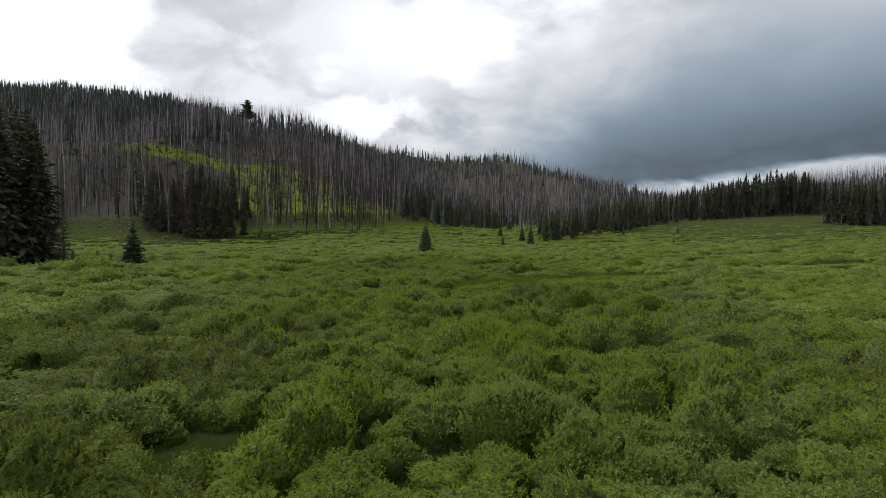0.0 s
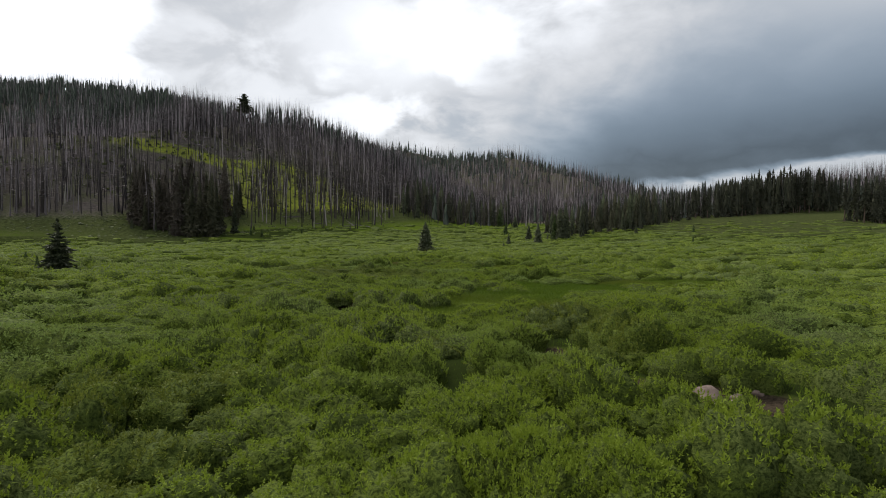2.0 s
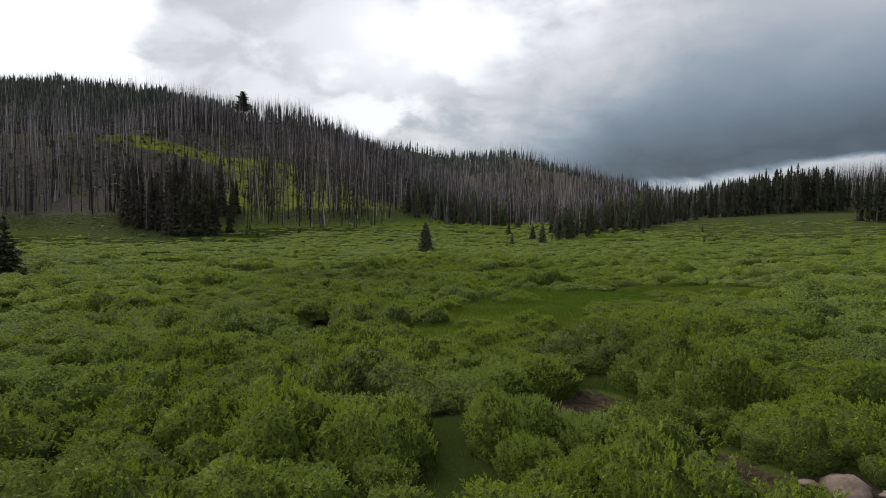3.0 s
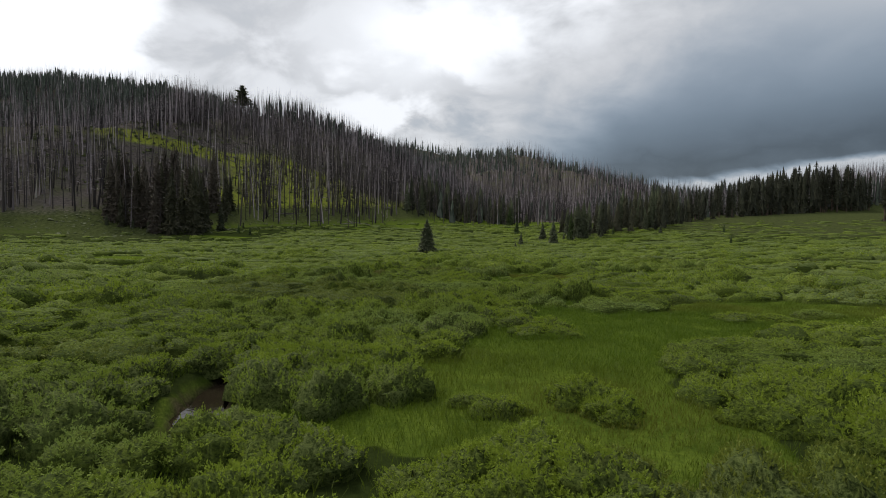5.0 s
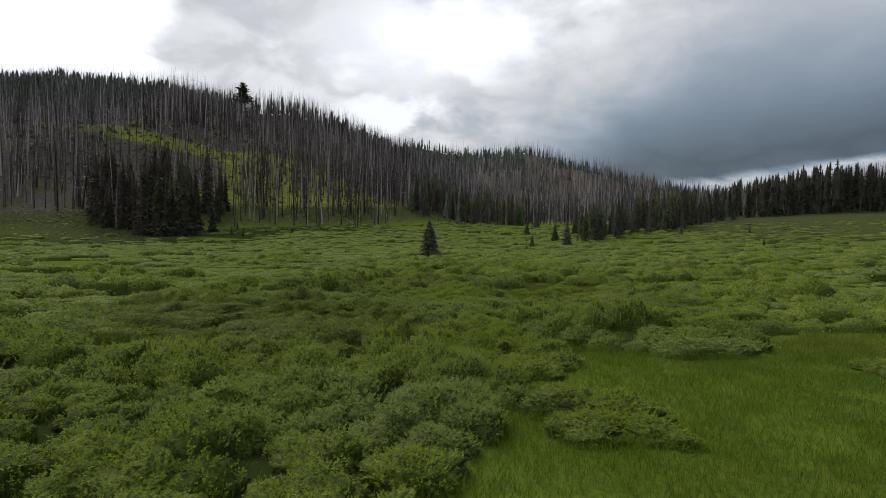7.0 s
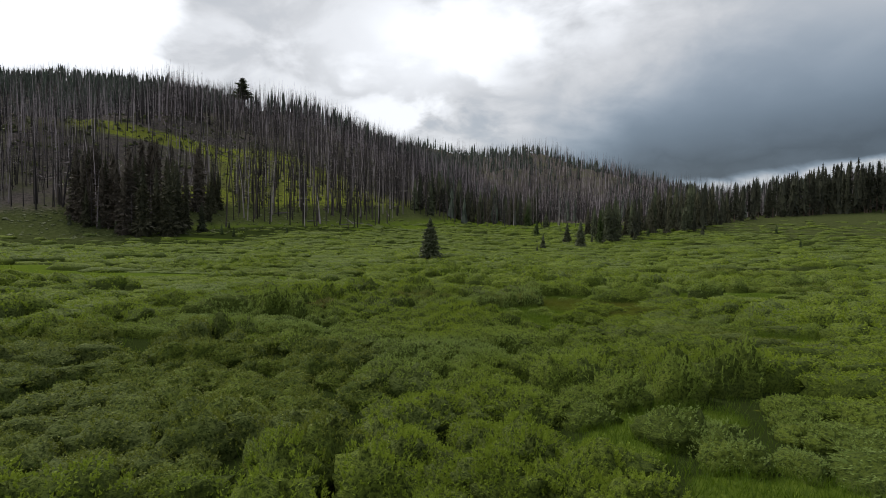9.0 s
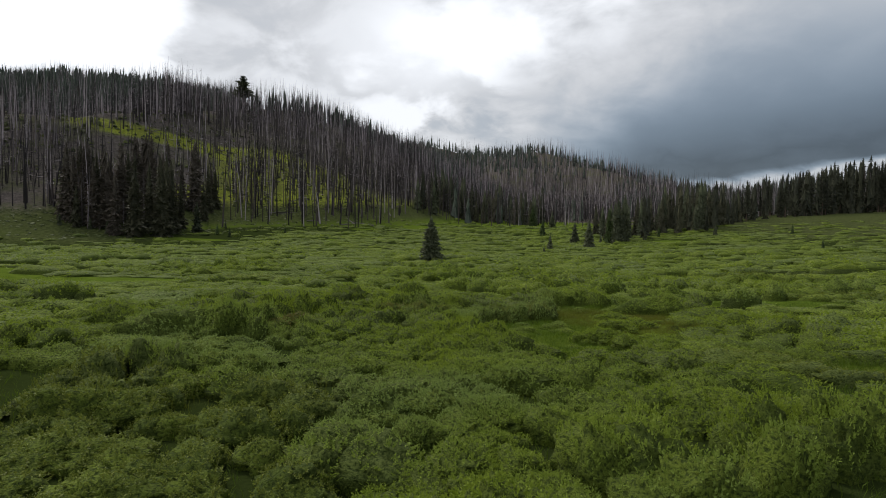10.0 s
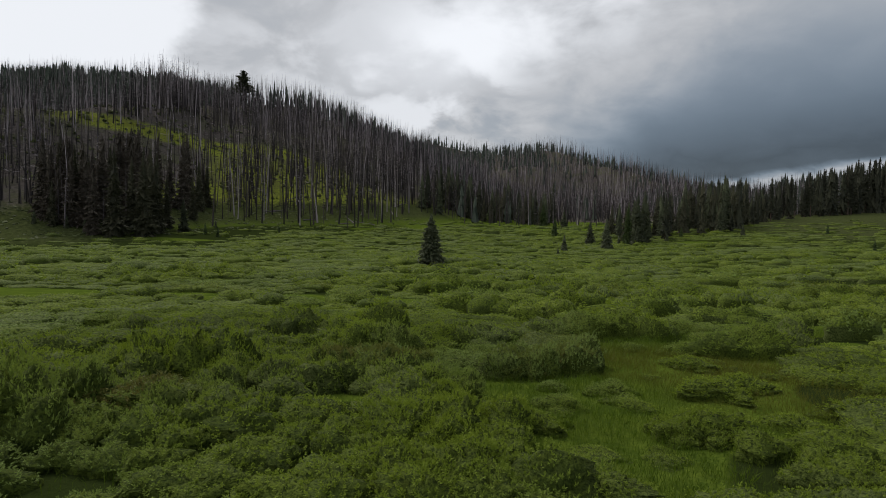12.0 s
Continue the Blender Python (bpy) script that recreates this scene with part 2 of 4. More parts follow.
# needles of the wood, its shade put into a darker green
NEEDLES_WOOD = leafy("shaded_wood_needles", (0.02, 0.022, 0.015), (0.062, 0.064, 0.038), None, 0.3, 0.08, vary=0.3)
NEEDLES_DRY = leafy("dying_needles", (0.055, 0.045, 0.036), (0.14, 0.116, 0.09), None, 0.3, 0.1, vary=0.25)
BARK = plain("conifer_bark", (0.05, 0.036, 0.026), (0.14, 0.10, 0.075), 3.0, 0.9, 0.6, (1, 1, 0.2))
SNAG = plain("weathered_dead_wood", (0.028, 0.023, 0.024), (0.42, 0.36, 0.37), 0.6, 0.9, 0.4, (1, 1, 0.12), 0.85, skew=2.6)
CHARRED = plain("charred_dead_wood", (0.018, 0.015, 0.014), (0.085, 0.07, 0.064), 0.6, 0.9, 0.4, (1, 1, 0.12), 0.85)
PALE_WOOD = plain("bleached_wood", (0.4, 0.36, 0.31), (0.62, 0.57, 0.5), 0.8, 0.85, 0.4, (1, 1, 0.12))
GRANITE = plain("pink_granite", (0.13, 0.092, 0.074), (0.27, 0.2, 0.165), 2.2, 0.8, 0.5)
PALE_ROCK = plain("pale_rock", (0.2, 0.185, 0.155), (0.37, 0.345, 0.3), 2.0, 0.85, 0.5)


# ---- the lie of the land ----
LATTICE = rng.random((256, 256))


def vnoise(x, y, scale):
    """Smooth value noise, 0 to 1."""
    x, y = np.asarray(x, float) / scale + 71.3, np.asarray(y, float) / scale + 33.7
    i, j = np.floor(x).astype(int), np.floor(y).astype(int)
    u, v = x - i, y - j
    u, v = u * u * (3 - 2 * u), v * v * (3 - 2 * v)
    at = lambda a, b: LATTICE[a % 256, b % 256]
    return (at(i, j) * (1 - u) + at(i + 1, j) * u) * (1 - v) + (at(i, j + 1) * (1 - u) + at(i + 1, j + 1) * u) * v


def near_line(x, y, line):
    """Distance to a polyline, and how far along it (in points)."""
    best, along = np.full(np.shape(x), 1e9), np.zeros(np.shape(x))
    for i, (a, b) in enumerate(zip(line, line[1:])):
        dx, dy = b[0] - a[0], b[1] - a[1]
        s = np.clip(((x - a[0]) * dx + (y - a[1]) * dy) / (dx * dx + dy * dy), 0, 1)
        d = np.hypot(x - a[0] - s * dx, y - a[1] - s * dy)
        along = np.where(d < best, i + s, along)
        best = np.minimum(best, d)
    return best, along


BURNT_RIDGE = [(-620, 560, 150), (-450, 637, 142), (-385, 600, 136), (-330, 570, 126), (-265, 530, 110), (-201, 490, 92), (-127, 393, 71), (-97, 438, 69), (-70, 505, 62), (-20, 640, 62)]
BURNT_SPUR = [(-127, 393, 71), (-135, 262, 38), (-235, 235, 40), (-420, 260, 55)]
FAR_RIDGE = [(-300, 900, 110), (-60, 770, 96), (11, 750, 88), (57, 700, 82), (80, 600, 66), (126, 520, 38), (175, 460, 24), (240, 440, 24), (340, 490, 36), (620, 500, 62)]
GRASSY = [(-135, 263), (-131, 268), (-116, 287), (-103, 300), (-92, 322), (-77, 331), (-61, 329), (-53, 290)]  # the open grassy rib, its sunshine painted into the grass colour
CREEK = [(-3.6, 43.4), (-3.7, 44.4), (-4.0, 45.5), (-4.6, 46.7), (-5.0, 48.4), (-4.8, 50.1), (-4.6, 51.3)]


def ridge(x, y, line, reach, power):
    d, along = near_line(x, y, line)
    crest = np.interp(along, range(len(line)), [p[2] for p in line])
    wide = reach * crest + 10
    return crest * np.maximum(1 - d / wide, 0) ** power - 0.15 * np.maximum(d - wide, 0)


def meadow(x, y):
    z = np.interp(y, (0, 30, 45, 55, 65, 75, 85, 100, 158, 190, 220, 250, 310, 420, 900), (1.7, 1.35, 1.2, 1.0, 0.65, 0.42, 0.2, -0.15, -0.85, -0.35, 0.75, 2.5, 5.7, 10, 25))
    z = z + 3.7 * (1 - np.exp(-(np.maximum(x - 20, 0) / 50) ** 2)) + 0.02 * np.maximum(x - 100, 0)
    z = z + np.interp(y, (75, 150, 170, 200), (0.45, -0.35, -0.4, 0.0)) * np.clip((-x - 12) / 18, 0, 1)
    return z


def creek_edge(x, y):
    """How far a place lies from the creek's middle, less where the creek widens into a pool."""
    return np.maximum(near_line(x, y, CREEK)[0] - 0.1 * np.exp(-((y - 46.0) / 1.0) ** 2), 0)


def soft_over(base, h, s):
    return s * np.logaddexp(base / s, h / s)


def land(x, y):
    x, y = np.asarray(x, float), np.asarray(y, float)
    base = meadow(x, y)
    z = soft_over(base, ridge(x, y, BURNT_RIDGE, 2.42, 1.25), 1.0)
    z = soft_over(z, ridge(x, y, BURNT_SPUR, 1.95, 1.3), 0.8)
    z = soft_over(z, ridge(x, y, FAR_RIDGE, 4.4, 1.1), 1.0)
    hill = np.clip((z - base - 3) / 20, 0, 1)
    z = z + hill * ((vnoise(x, y, 45) - 0.5) * 9 + (vnoise(x, y, 14) - 0.5) * 2.5)
    z = z + (vnoise(x, y, 9) - 0.5) * 0.35 + (vnoise(x, y, 2.3) - 0.5) * 0.16
    d = creek_edge(x, y)
    return z - 1.15 * np.exp(-(d / 0.56) ** 4) - 0.25 * pit(x, y)


# open grass among the willows: outlines of the larger pieces, then ovals (x, y, half-widths)
BASIN = [(-3.5, 45.7), (-2.7, 46.5), (-1.8, 45.6), (-0.2, 46.6), (0.3, 49.6), (1.2, 53.2), (2.4, 56.4), (3.3, 58.5), (3.8, 60.6), (5.4, 63.6), (6.2, 66.6), (9.6, 66.2), (13.4, 67.8), (18.5, 72.6), (24.5, 73.2),
         (30.0, 70.0), (25.0, 62.0), (19.5, 58.3), (15.1, 58.0), (11.6, 55.8), (8.4, 51.8), (7.6, 47.8), (7.6, 45.5), (8.0, 42.3), (6.8, 41.0), (5.4, 41.4), (3.6, 43.1), (0.4, 43.1), (-1.9, 43.9)]
INLET = [(4.6, 66.6), (4.9, 68.8), (6.1, 70.9), (6.2, 73.8), (7.3, 73.4), (7.5, 71.4), (9.2, 71.2), (9.2, 69.8), (7.0, 68.0), (6.0, 66.5)]
GLADE = [(4.4, 83.6), (3.6, 86.0), (2.9, 88.2), (3.4, 90.2), (5.4, 91.0), (6.8, 93.8), (7.2, 97.6), (9.3, 100.2), (12.0, 100.8), (14.2, 99.6), (12.6, 95.8), (13.4, 94.0), (12.4, 91.0), (11.4, 88.2), (10.2, 86.4), (8.6, 85.6), (7.6, 84.4), (7.2, 82.8), (5.8, 82.4)]
OPEN = [BASIN, INLET, GLADE]
CLEARINGS = [(15.7, 82.6, 2.4, 0.9), (34.5, 119.0, 4.5, 1.5), (23.5, 104.5, 4.5, 2.0), (33.0, 69.5, 5.0, 2.0), (2.4, 91.0, 1.6, 0.7), (11.0, 77.5, 1.6, 0.6), (-2.8, 45.0, 0.9, 0.8)]
PITS = [(8.1, 29.2, 2.2, 2.5), (6.3, 30.4, 1.1, 1.7), (4.5, 35.2, 1.1, 1.4)]
GAPS = [[(1.1, 27.8), (1.1, 29.4), (1.2, 31.0), (1.0, 33.0), (0.3, 33.9), (-0.7, 35.2)], [(-3.9, 13.7), (-4.4, 14.9), (-4.3, 15.7)], [(-7.4, 15.6), (-7.0, 17.6)],
        [(-1.0, 14.2), (0.7, 14.3), (2.8, 14.4)], [(5.5, 16.1), (6.2, 16.9)], [(-2.4, 64.6), (-0.8, 62.8), (0.0, 61.8), (0.5, 63.8)], [(-3.8, 20.3), (-3.1, 21.0)]]


# rows of taller willows along old stream banks, with open grass before them
ROWS_TALL = [[(-1.9, 90.6), (0.8, 90.8)], [(3.4, 91.8), (6.6, 93.6)], [(8.6, 100.8), (12.2, 101.6)], [(12.8, 97.0), (19.5, 103.0)], [(34.0, 133.5), (42.0, 133.0), (50.0, 132.5)], [(34.5, 168.5), (45.0, 169.5), (55.0, 170.5)],
             [(101.0, 238.5), (131.0, 268.0), (161.0, 301.0), (230.0, 380.0)], [(-66.0, 191.0), (-54.0, 194.0)], [(-58.0, 137.0), (-51.0, 140.5)], [(-61.0, 129.0), (-48.0, 132.5)], [(-7.0, 136.5), (3.0, 136.5)], [(13.6, 69.6), (18.0, 74.2), (25.0, 74.8)]]


def inside(x, y, ovals):
    """1 well inside the ovals, 0 outside, with ragged edges."""
    best = np.zeros(np.shape(x))
    rag = (vnoise(x, y, 1.7) - 0.5) * 0.5
    for cx, cy, a, b in ovals:
        best = np.maximum(best, 1.25 - np.hypot((x - cx) / a, (y - cy) / b) + rag)
    return np.clip(best / 0.35, 0, 1)


def grassland(x, y):
    """1 inside the outlined pieces of open grass and the ovals, 0 outside."""
    best = inside(x, y, CLEARINGS)
    rag = (vnoise(x, y, 1.7) - 0.5) * 0.9 + (vnoise(x, y, 0.7) - 0.5) * 0.3
    for line in OPEN:
        ring = line + line[:1]
        odd = np.zeros(np.shape(x), bool)
        for a, b in zip(ring, ring[1:]):
            odd ^= ((a[1] > y) != (b[1] > y)) & (x < a[0] + (b[0] - a[0]) * (y - a[1]) / (b[1] - a[1] + 1e-9))
        d = near_line(x, y, ring)[0]
        best = np.maximum(best, np.clip((np.where(odd, d, -d) + rag + 0.1) / 0.45, 0, 1))
    return best


def pit(x, y):
    return inside(x, y, PITS)


def open_ground(x, y):
    """1 where no willow grows."""
    x, y = np.asarray(x, float), np.asarray(y, float)
    o = np.maximum(grassland(x, y), pit(x, y))
    d = creek_edge(x, y)
    o = np.maximum(o, np.clip(1.15 - d, 0, 1) * (1 + 0.3 * (y < 47)))
    for line in GAPS:
        d, _ = near_line(x, y, line)
        o = np.maximum(o, np.clip(1.3 - d * 1.9, 0, 1))
    for line in ROWS_TALL:
        d, _ = near_line(x, y + 2.1, line)
        if line[0][0] > -40:
            o = np.maximum(o, np.clip((1.5 if line[0][0] > 0 else 0.9) - d * 1.2, 0, 1))
    away = np.clip((y - 96) / 12, 0, 1) + np.clip((np.abs(x) - 22) / 10, 0, 1)
    far = vnoise(x * 0.45, y, 6.5) * 0.6 + vnoise(x * 0.6, y + 40, 17) * 0.4
    o = np.maximum(o, np.clip((far - 0.76) * 12, 0, 1) * np.clip(away, 0, 1))
    return o


MOUND = 3.5
CENTRES = rng.random((128, 128, 3))


def mounds(x, y):
    """Willow clumps: how far each place lies from its clump's border, and the clump's own number."""
    x, y = np.asarray(x, float), np.asarray(y, float)
    gx, gy = x / (MOUND * 1.3), y / MOUND
    i, j = np.floor(gx).astype(int), np.floor(gy).astype(int)
    one, two, own = np.full(x.shape, 9.0), np.full(x.shape, 9.0), np.zeros(x.shape)
    for a in (-1, 0, 1):
        for b in (-1, 0, 1):
            c = CENTRES[(i + a) % 128, (j + b) % 128]
            d = np.hypot(gx - i - a - c[..., 0], gy - j - b - c[..., 1])
            two = np.where(d < one, one, np.minimum(two, d))
            own = np.where(d < one, c[..., 2], own)
            one = np.minimum(one, d)
    return (two - one) * MOUND, own


# ---- mesh tools ----
def mesh_of(name, verts, faces, mats=(), which=None, smooth=False, attributes=None):
    """A mesh from arrays; faces are rows of three or four."""
    verts = np.asarray(verts, np.float32).reshape(-1, 3)
    faces = [np.asarray(f, np.int32) for f in (faces if isinstance(faces, list) else [faces]) if len(f)]
    me = bpy.data.meshes.new(name)
    me.vertices.add(len(verts))
    me.vertices.foreach_set("co", verts.ravel())
    counts = np.concatenate([np.full(len(f), f.shape[1], np.int32) for f in faces])
    loops = np.concatenate([f.ravel() for f in faces])
    me.loops.add(len(loops))
    me.loops.foreach_set("vertex_index", loops)
    me.polygons.add(len(counts))
    me.polygons.foreach_set("loop_start", np.concatenate([[0], np.cumsum(counts)[:-1]]).astype(np.int32))
    for m in mats:
        me.materials.append(m)
    if which is not None:
        me.polygons.foreach_set("material_index", np.asarray(which, np.int32))
    me.polygons.foreach_set("use_smooth", np.full(len(counts), smooth))
    for key, value in (attributes or {}).items():
        at = me.attributes.new(key, "FLOAT_VECTOR", "POINT")
        at.data.foreach_set("vector", np.asarray(value, np.float32).ravel())
    me.update(calc_edges=True)
    return me


def part(name, me, parent, label="", kind=""):
    ob = new(name, me)
    ob.parent = parent
    return tagged(ob, label, kind=kind)


def spread(template, places, turns, scales, heights=None, stretch=None):
    """Many copies of a (verts, quads) template in one pair of arrays."""
    v, f = template
    n = len(places)
    c, s = np.cos(turns), np.sin(turns)
    sz = scales if heights is None else heights
    out = np.empty((n, len(v), 3), np.float32)
    e = np.ones(n) if stretch is None else stretch
    out[:, :, 0] = (v[:, 0] * c[:, None] - v[:, 1] * s[:, None]) * (scales * e)[:, None] + places[:, 0:1]
    out[:, :, 1] = (v[:, 0] * s[:, None] + v[:, 1] * c[:, None]) * (scales / e)[:, None] + places[:, 1:2]
    out[:, :, 2] = v[:, 2] * sz[:, None] + places[:, 2:3]
    faces = f[None] + (np.arange(n) * len(v))[:, None, None]
    return out.reshape(-1, 3), faces.reshape(-1, f.shape[1])


def gather(pieces):
    """Joins (verts, faces, material) lists into arrays; faces of four first, then those of three."""
    vs, fs, ms, n = [], {4: [], 3: []}, {4: [], 3: []}, 0
    for v, f, m in pieces:
        vs.append(v)
        fs[f.shape[1]].append(f + n)
        ms[f.shape[1]].append(np.broadcast_to(m, len(f)))
        n += len(v)
    return np.concatenate(vs), [np.concatenate(fs[k]) for k in (4, 3) if fs[k]], np.concatenate(ms[4] + ms[3])


def blades(roots, ways, lengths, widths, r, bend=0.25, simple=False, level=0.0):
    """A bent diamond leaf for each root, or a plain pointed one: arrays of verts and faces."""
    n = len(roots)
    ways = ways / np.linalg.norm(ways, axis=1, keepdims=True)
    side = np.cross(ways, r.normal(size=(n, 3)) + (0, 0, level))
    side /= np.linalg.norm(side, axis=1, keepdims=True) + 1e-9
    out = np.cross(side, ways)
    mid = roots + ways * (lengths * 0.5)[:, None] + out * (lengths * bend * 0.35)[:, None]
    if simple:
        low, half = roots + ways * (lengths * 0.2)[:, None], side * (widths / 2)[:, None]
        v = np.stack([low + half, roots + ways * lengths[:, None], low - half], 1).astype(np.float32)
        return v.reshape(-1, 3), np.arange(n * 3, dtype=np.int32).reshape(n, 3)
    v = np.empty((n, 4, 3), np.float32)
    v[:, 0] = roots
    v[:, 1] = mid + side * (widths / 2)[:, None]
    v[:, 2] = roots + ways * lengths[:, None] - out * (lengths * bend * 0.2)[:, None]
    v[:, 3] = mid - side * (widths / 2)[:, None]
    return v.reshape(-1, 3), np.arange(n * 4, dtype=np.int32).reshape(n, 4)


# ---- ground ----
def steps(lo, near_lo, near_hi, hi, fine, growth):
    out = list(np.arange(near_lo, near_hi + fine / 2, fine))
    d = fine
    while out[-1] < hi:
        d *= growth
        out.append(out[-1] + d)
    d = fine
    while out[0] > lo:
        d *= growth
        out.insert(0, out[0] - d)
    return np.array(out)


def build_ground():
    gx, gy = steps(-3200, -14, 16, 3200, 0.45, 1.06), steps(-1500, 10, 102, 3600, 0.45, 1.045)
    x, y = np.meshgrid(gx, gy)
    x, y = x.ravel(), y.ravel()
    z = land(x, y)
    nx, ny = len(gx), len(gy)
    i = (np.arange(ny - 1)[:, None] * nx + np.arange(nx - 1)[None]).ravel()
    quads = np.stack([i, i + 1, i + nx + 1, i + nx], 1)
    over = z - meadow(x, y)
    d = creek_edge(x, y)
    d2, _ = near_line(x, y, BURNT_SPUR[:2])
    slope = np.clip(over / 9, 0, 1.2)
    slope = np.maximum(slope, 0.45 * np.clip((-x - 62) / 25, 0, 1) * np.clip((y - 160) / 40, 0, 1))
    slope = np.maximum(slope, 0.5 * np.clip((x - 62) / 30, 0, 1) * np.clip((y - 170) / 50, 0, 1))
    face = np.clip((345 - y) / 60, 0, 1) * np.clip((x + 108) / 18, 0, 1) * np.clip((-10 - x) / 25, 0, 1) * np.clip((vnoise(x, y, 22) - np.where(x > -95, 0.08, 0.3)) * 5, 0, 1)
    forest = np.clip(over / 8 - 0.35, 0, 1) * (1 - face)
    forest = np.maximum(forest, np.clip((y - np.interp(x, (-20, 36, 66, 95, 143, 201, 265, 400), (325, 320, 255, 295, 350, 405, 435, 470))) / 25, 0, 1) * (1 - face))
    mud = np.maximum(pit(x, y), np.clip(1.3 - 1.2 * d, 0, 1))
    grassy = np.clip(1.25 - near_line(x, y, GRASSY)[0] / 7, 0, 1) * np.clip(over / 6 - 0.3, 0, 1)
    forest = forest * (1 - grassy)
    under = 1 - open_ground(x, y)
    # gap floors get the same dark colour, painted shade between bushes
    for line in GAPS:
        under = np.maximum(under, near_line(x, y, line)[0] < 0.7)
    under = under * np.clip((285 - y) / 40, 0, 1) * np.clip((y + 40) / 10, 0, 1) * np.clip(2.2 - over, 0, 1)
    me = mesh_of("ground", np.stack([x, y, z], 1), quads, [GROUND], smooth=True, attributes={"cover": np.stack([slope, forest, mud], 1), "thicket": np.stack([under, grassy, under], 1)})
    return tagged(new("ground", me), "grassy valley meadow floor rising to burnt hills", "ground", kind="structure")


def build_creek():
    d = np.array(CREEK)
    t = np.linspace(0, len(d) - 1, 60)
    p = np.stack([np.interp(t, range(len(d)), d[:, k]) for k in (0, 1)], 1)
    g = np.gradient(p, axis=0)
    n = np.stack([-g[:, 1], g[:, 0]], 1) / np.linalg.norm(g, axis=1, keepdims=True)
    w = 0.42 + 0.12 * (vnoise(t * 2, t, 1.3) - 0.5) + 0.36 * np.exp(-((p[:, 1] - 46.0) / 1.0) ** 2)
    z = np.full(60, float(meadow(-4.6, 46.1)) - 0.5)
    v = []
    for k in (-1.0, -0.33, 0.33, 1.0):
        v.append(np.column_stack([p + n * (w * k)[:, None], z]))
    v = np.concatenate(v)
    i = np.concatenate([np.arange(59) + 60 * k for k in range(3)])
    me = mesh_of("water", v, np.stack([i, i + 1, i + 61, i + 60], 1), [WATER], smooth=True)
    tagged(new("water", me), "narrow dark creek reflecting bright sky", "water", kind="structure")


build_ground()
build_creek()


# ---- conifers ----
def trunk(h, r, sides, lean, r_, rings=4):
    k = np.linspace(0, 1, rings + 1)
    a = np.linspace(0, 2 * np.pi, sides, endpoint=False)
    rad = r * (1 - k * 0.93)
    bend = np.stack([lean[0] * k ** 1.5 * h, lean[1] * k ** 1.5 * h], 1)
    v = np.stack([rad[:, None] * np.cos(a) + bend[:, :1], rad[:, None] * np.sin(a) + bend[:, 1:], np.repeat((k * h - 0.3 * (k == 0))[:, None], sides, 1)], 2)
    i = np.arange(rings)[:, None] * sides + np.arange(sides)[None]
    j = np.arange(rings)[:, None] * sides + (np.arange(sides)[None] + 1) % sides
    f = np.stack([i, j, j + sides, i + sides], 2).reshape(-1, 4)
    return v.reshape(-1, 3), f


def skirts(h, r, levels, sides, q, bare=0.04, ragged=0.3, shape=0.7, fill=1.0):
    """Stacked ragged skirts of needles: the dense inside of a crown, or a whole far-off one."""
    vs, fs = [], []
    for k in range(levels):
        u = k / levels
        low, high = h * (bare + (1 - bare) * u), h * min(bare + (1 - bare) * (u + 1.7 / levels), 1.0)
        a = np.arange(sides) * 2 * np.pi / sides + q.random() * 6
        reach = fill * (r * (1 - u) ** shape + 0.02 * h * (1 - u)) * (1 - ragged * q.random(sides))
        top = 0.12 * reach * (k < levels - 1)
        ring = np.stack([reach * np.cos(a), reach * np.sin(a), low + q.normal(size=sides) * 0.25 * (high - low)], 1)
        cap = np.stack([top * np.cos(a), top * np.sin(a), np.full(sides, high)], 1)
        i = np.arange(sides) + k * 2 * sides
        j = np.roll(np.arange(sides), -1) + k * 2 * sides
        vs += [ring, cap]
        fs.append(np.stack([i, j, j + sides, i + sides], 1))
    return np.concatenate(vs), np.concatenate(fs)


def conifer(h, r, levels, per, twigs, seed, bare=0.08, droop=0.35, ragged=0.3, shape=0.8, fat=0.5, core_fill=0.62):
    """Crown and trunk of a spruce or fir: whorls of drooping sprays."""
    q = np.random.default_rng(seed)
    roots, ways, lengths, widths = [], [], [], []
    for k in range(levels):
        u = (k + q.random() * 0.6) / levels
        z = h * (bare + (0.985 - bare) * u)
        reach = r * (1 - u) ** shape * (1 - ragged * q.random()) + 0.03 * h * (1 - u) + 0.05
        for b in range(per):
            a = 2 * np.pi * (b + q.random() * 0.8) / per + k * 1.7
            L = reach * (1 - ragged * q.random())
            tilt = -droop * (1 - u) + 0.55 * u + q.normal() * 0.12
            w = np.array([math.cos(a), math.sin(a), tilt])
            base = np.array([0, 0, z + q.normal() * 0.1])
            roots.append(base), ways.append(w), lengths.append(L), widths.append(max(fat * L, 0.2))
            for s in range(twigs):
                p = base + w * L * (0.3 + 0.6 * q.random())
                side = (1 if s % 2 else -1) * (0.5 + 0.5 * q.random())
                w2 = np.array([math.cos(a + side), math.sin(a + side), tilt - 0.25 - 0.3 * q.random()])
                roots.append(p), ways.append(w2), lengths.append(L * (0.3 + 0.25 * q.random())), widths.append(max(0.2 * L, 0.1))
    core = skirts(h, r, max(4, levels // 4), 6, q, bare, ragged, shape, core_fill)
    tip = np.array([[0, 0, h * 0.93]])
    roots, ways = np.concatenate([roots, tip]), np.concatenate([ways, [[0, 0, 1.0]]])
    v, f = blades(roots, ways, np.append(lengths, h * 0.07), np.append(widths, 0.12), q, 0.3)
    crown = np.concatenate([v, core[0]]), np.concatenate([f, core[1] + len(v)])
    stem = trunk(h * 0.96, 0.012 * h + 0.04, 7, q.normal(size=2) * 0.01, q)
    return crown, stem


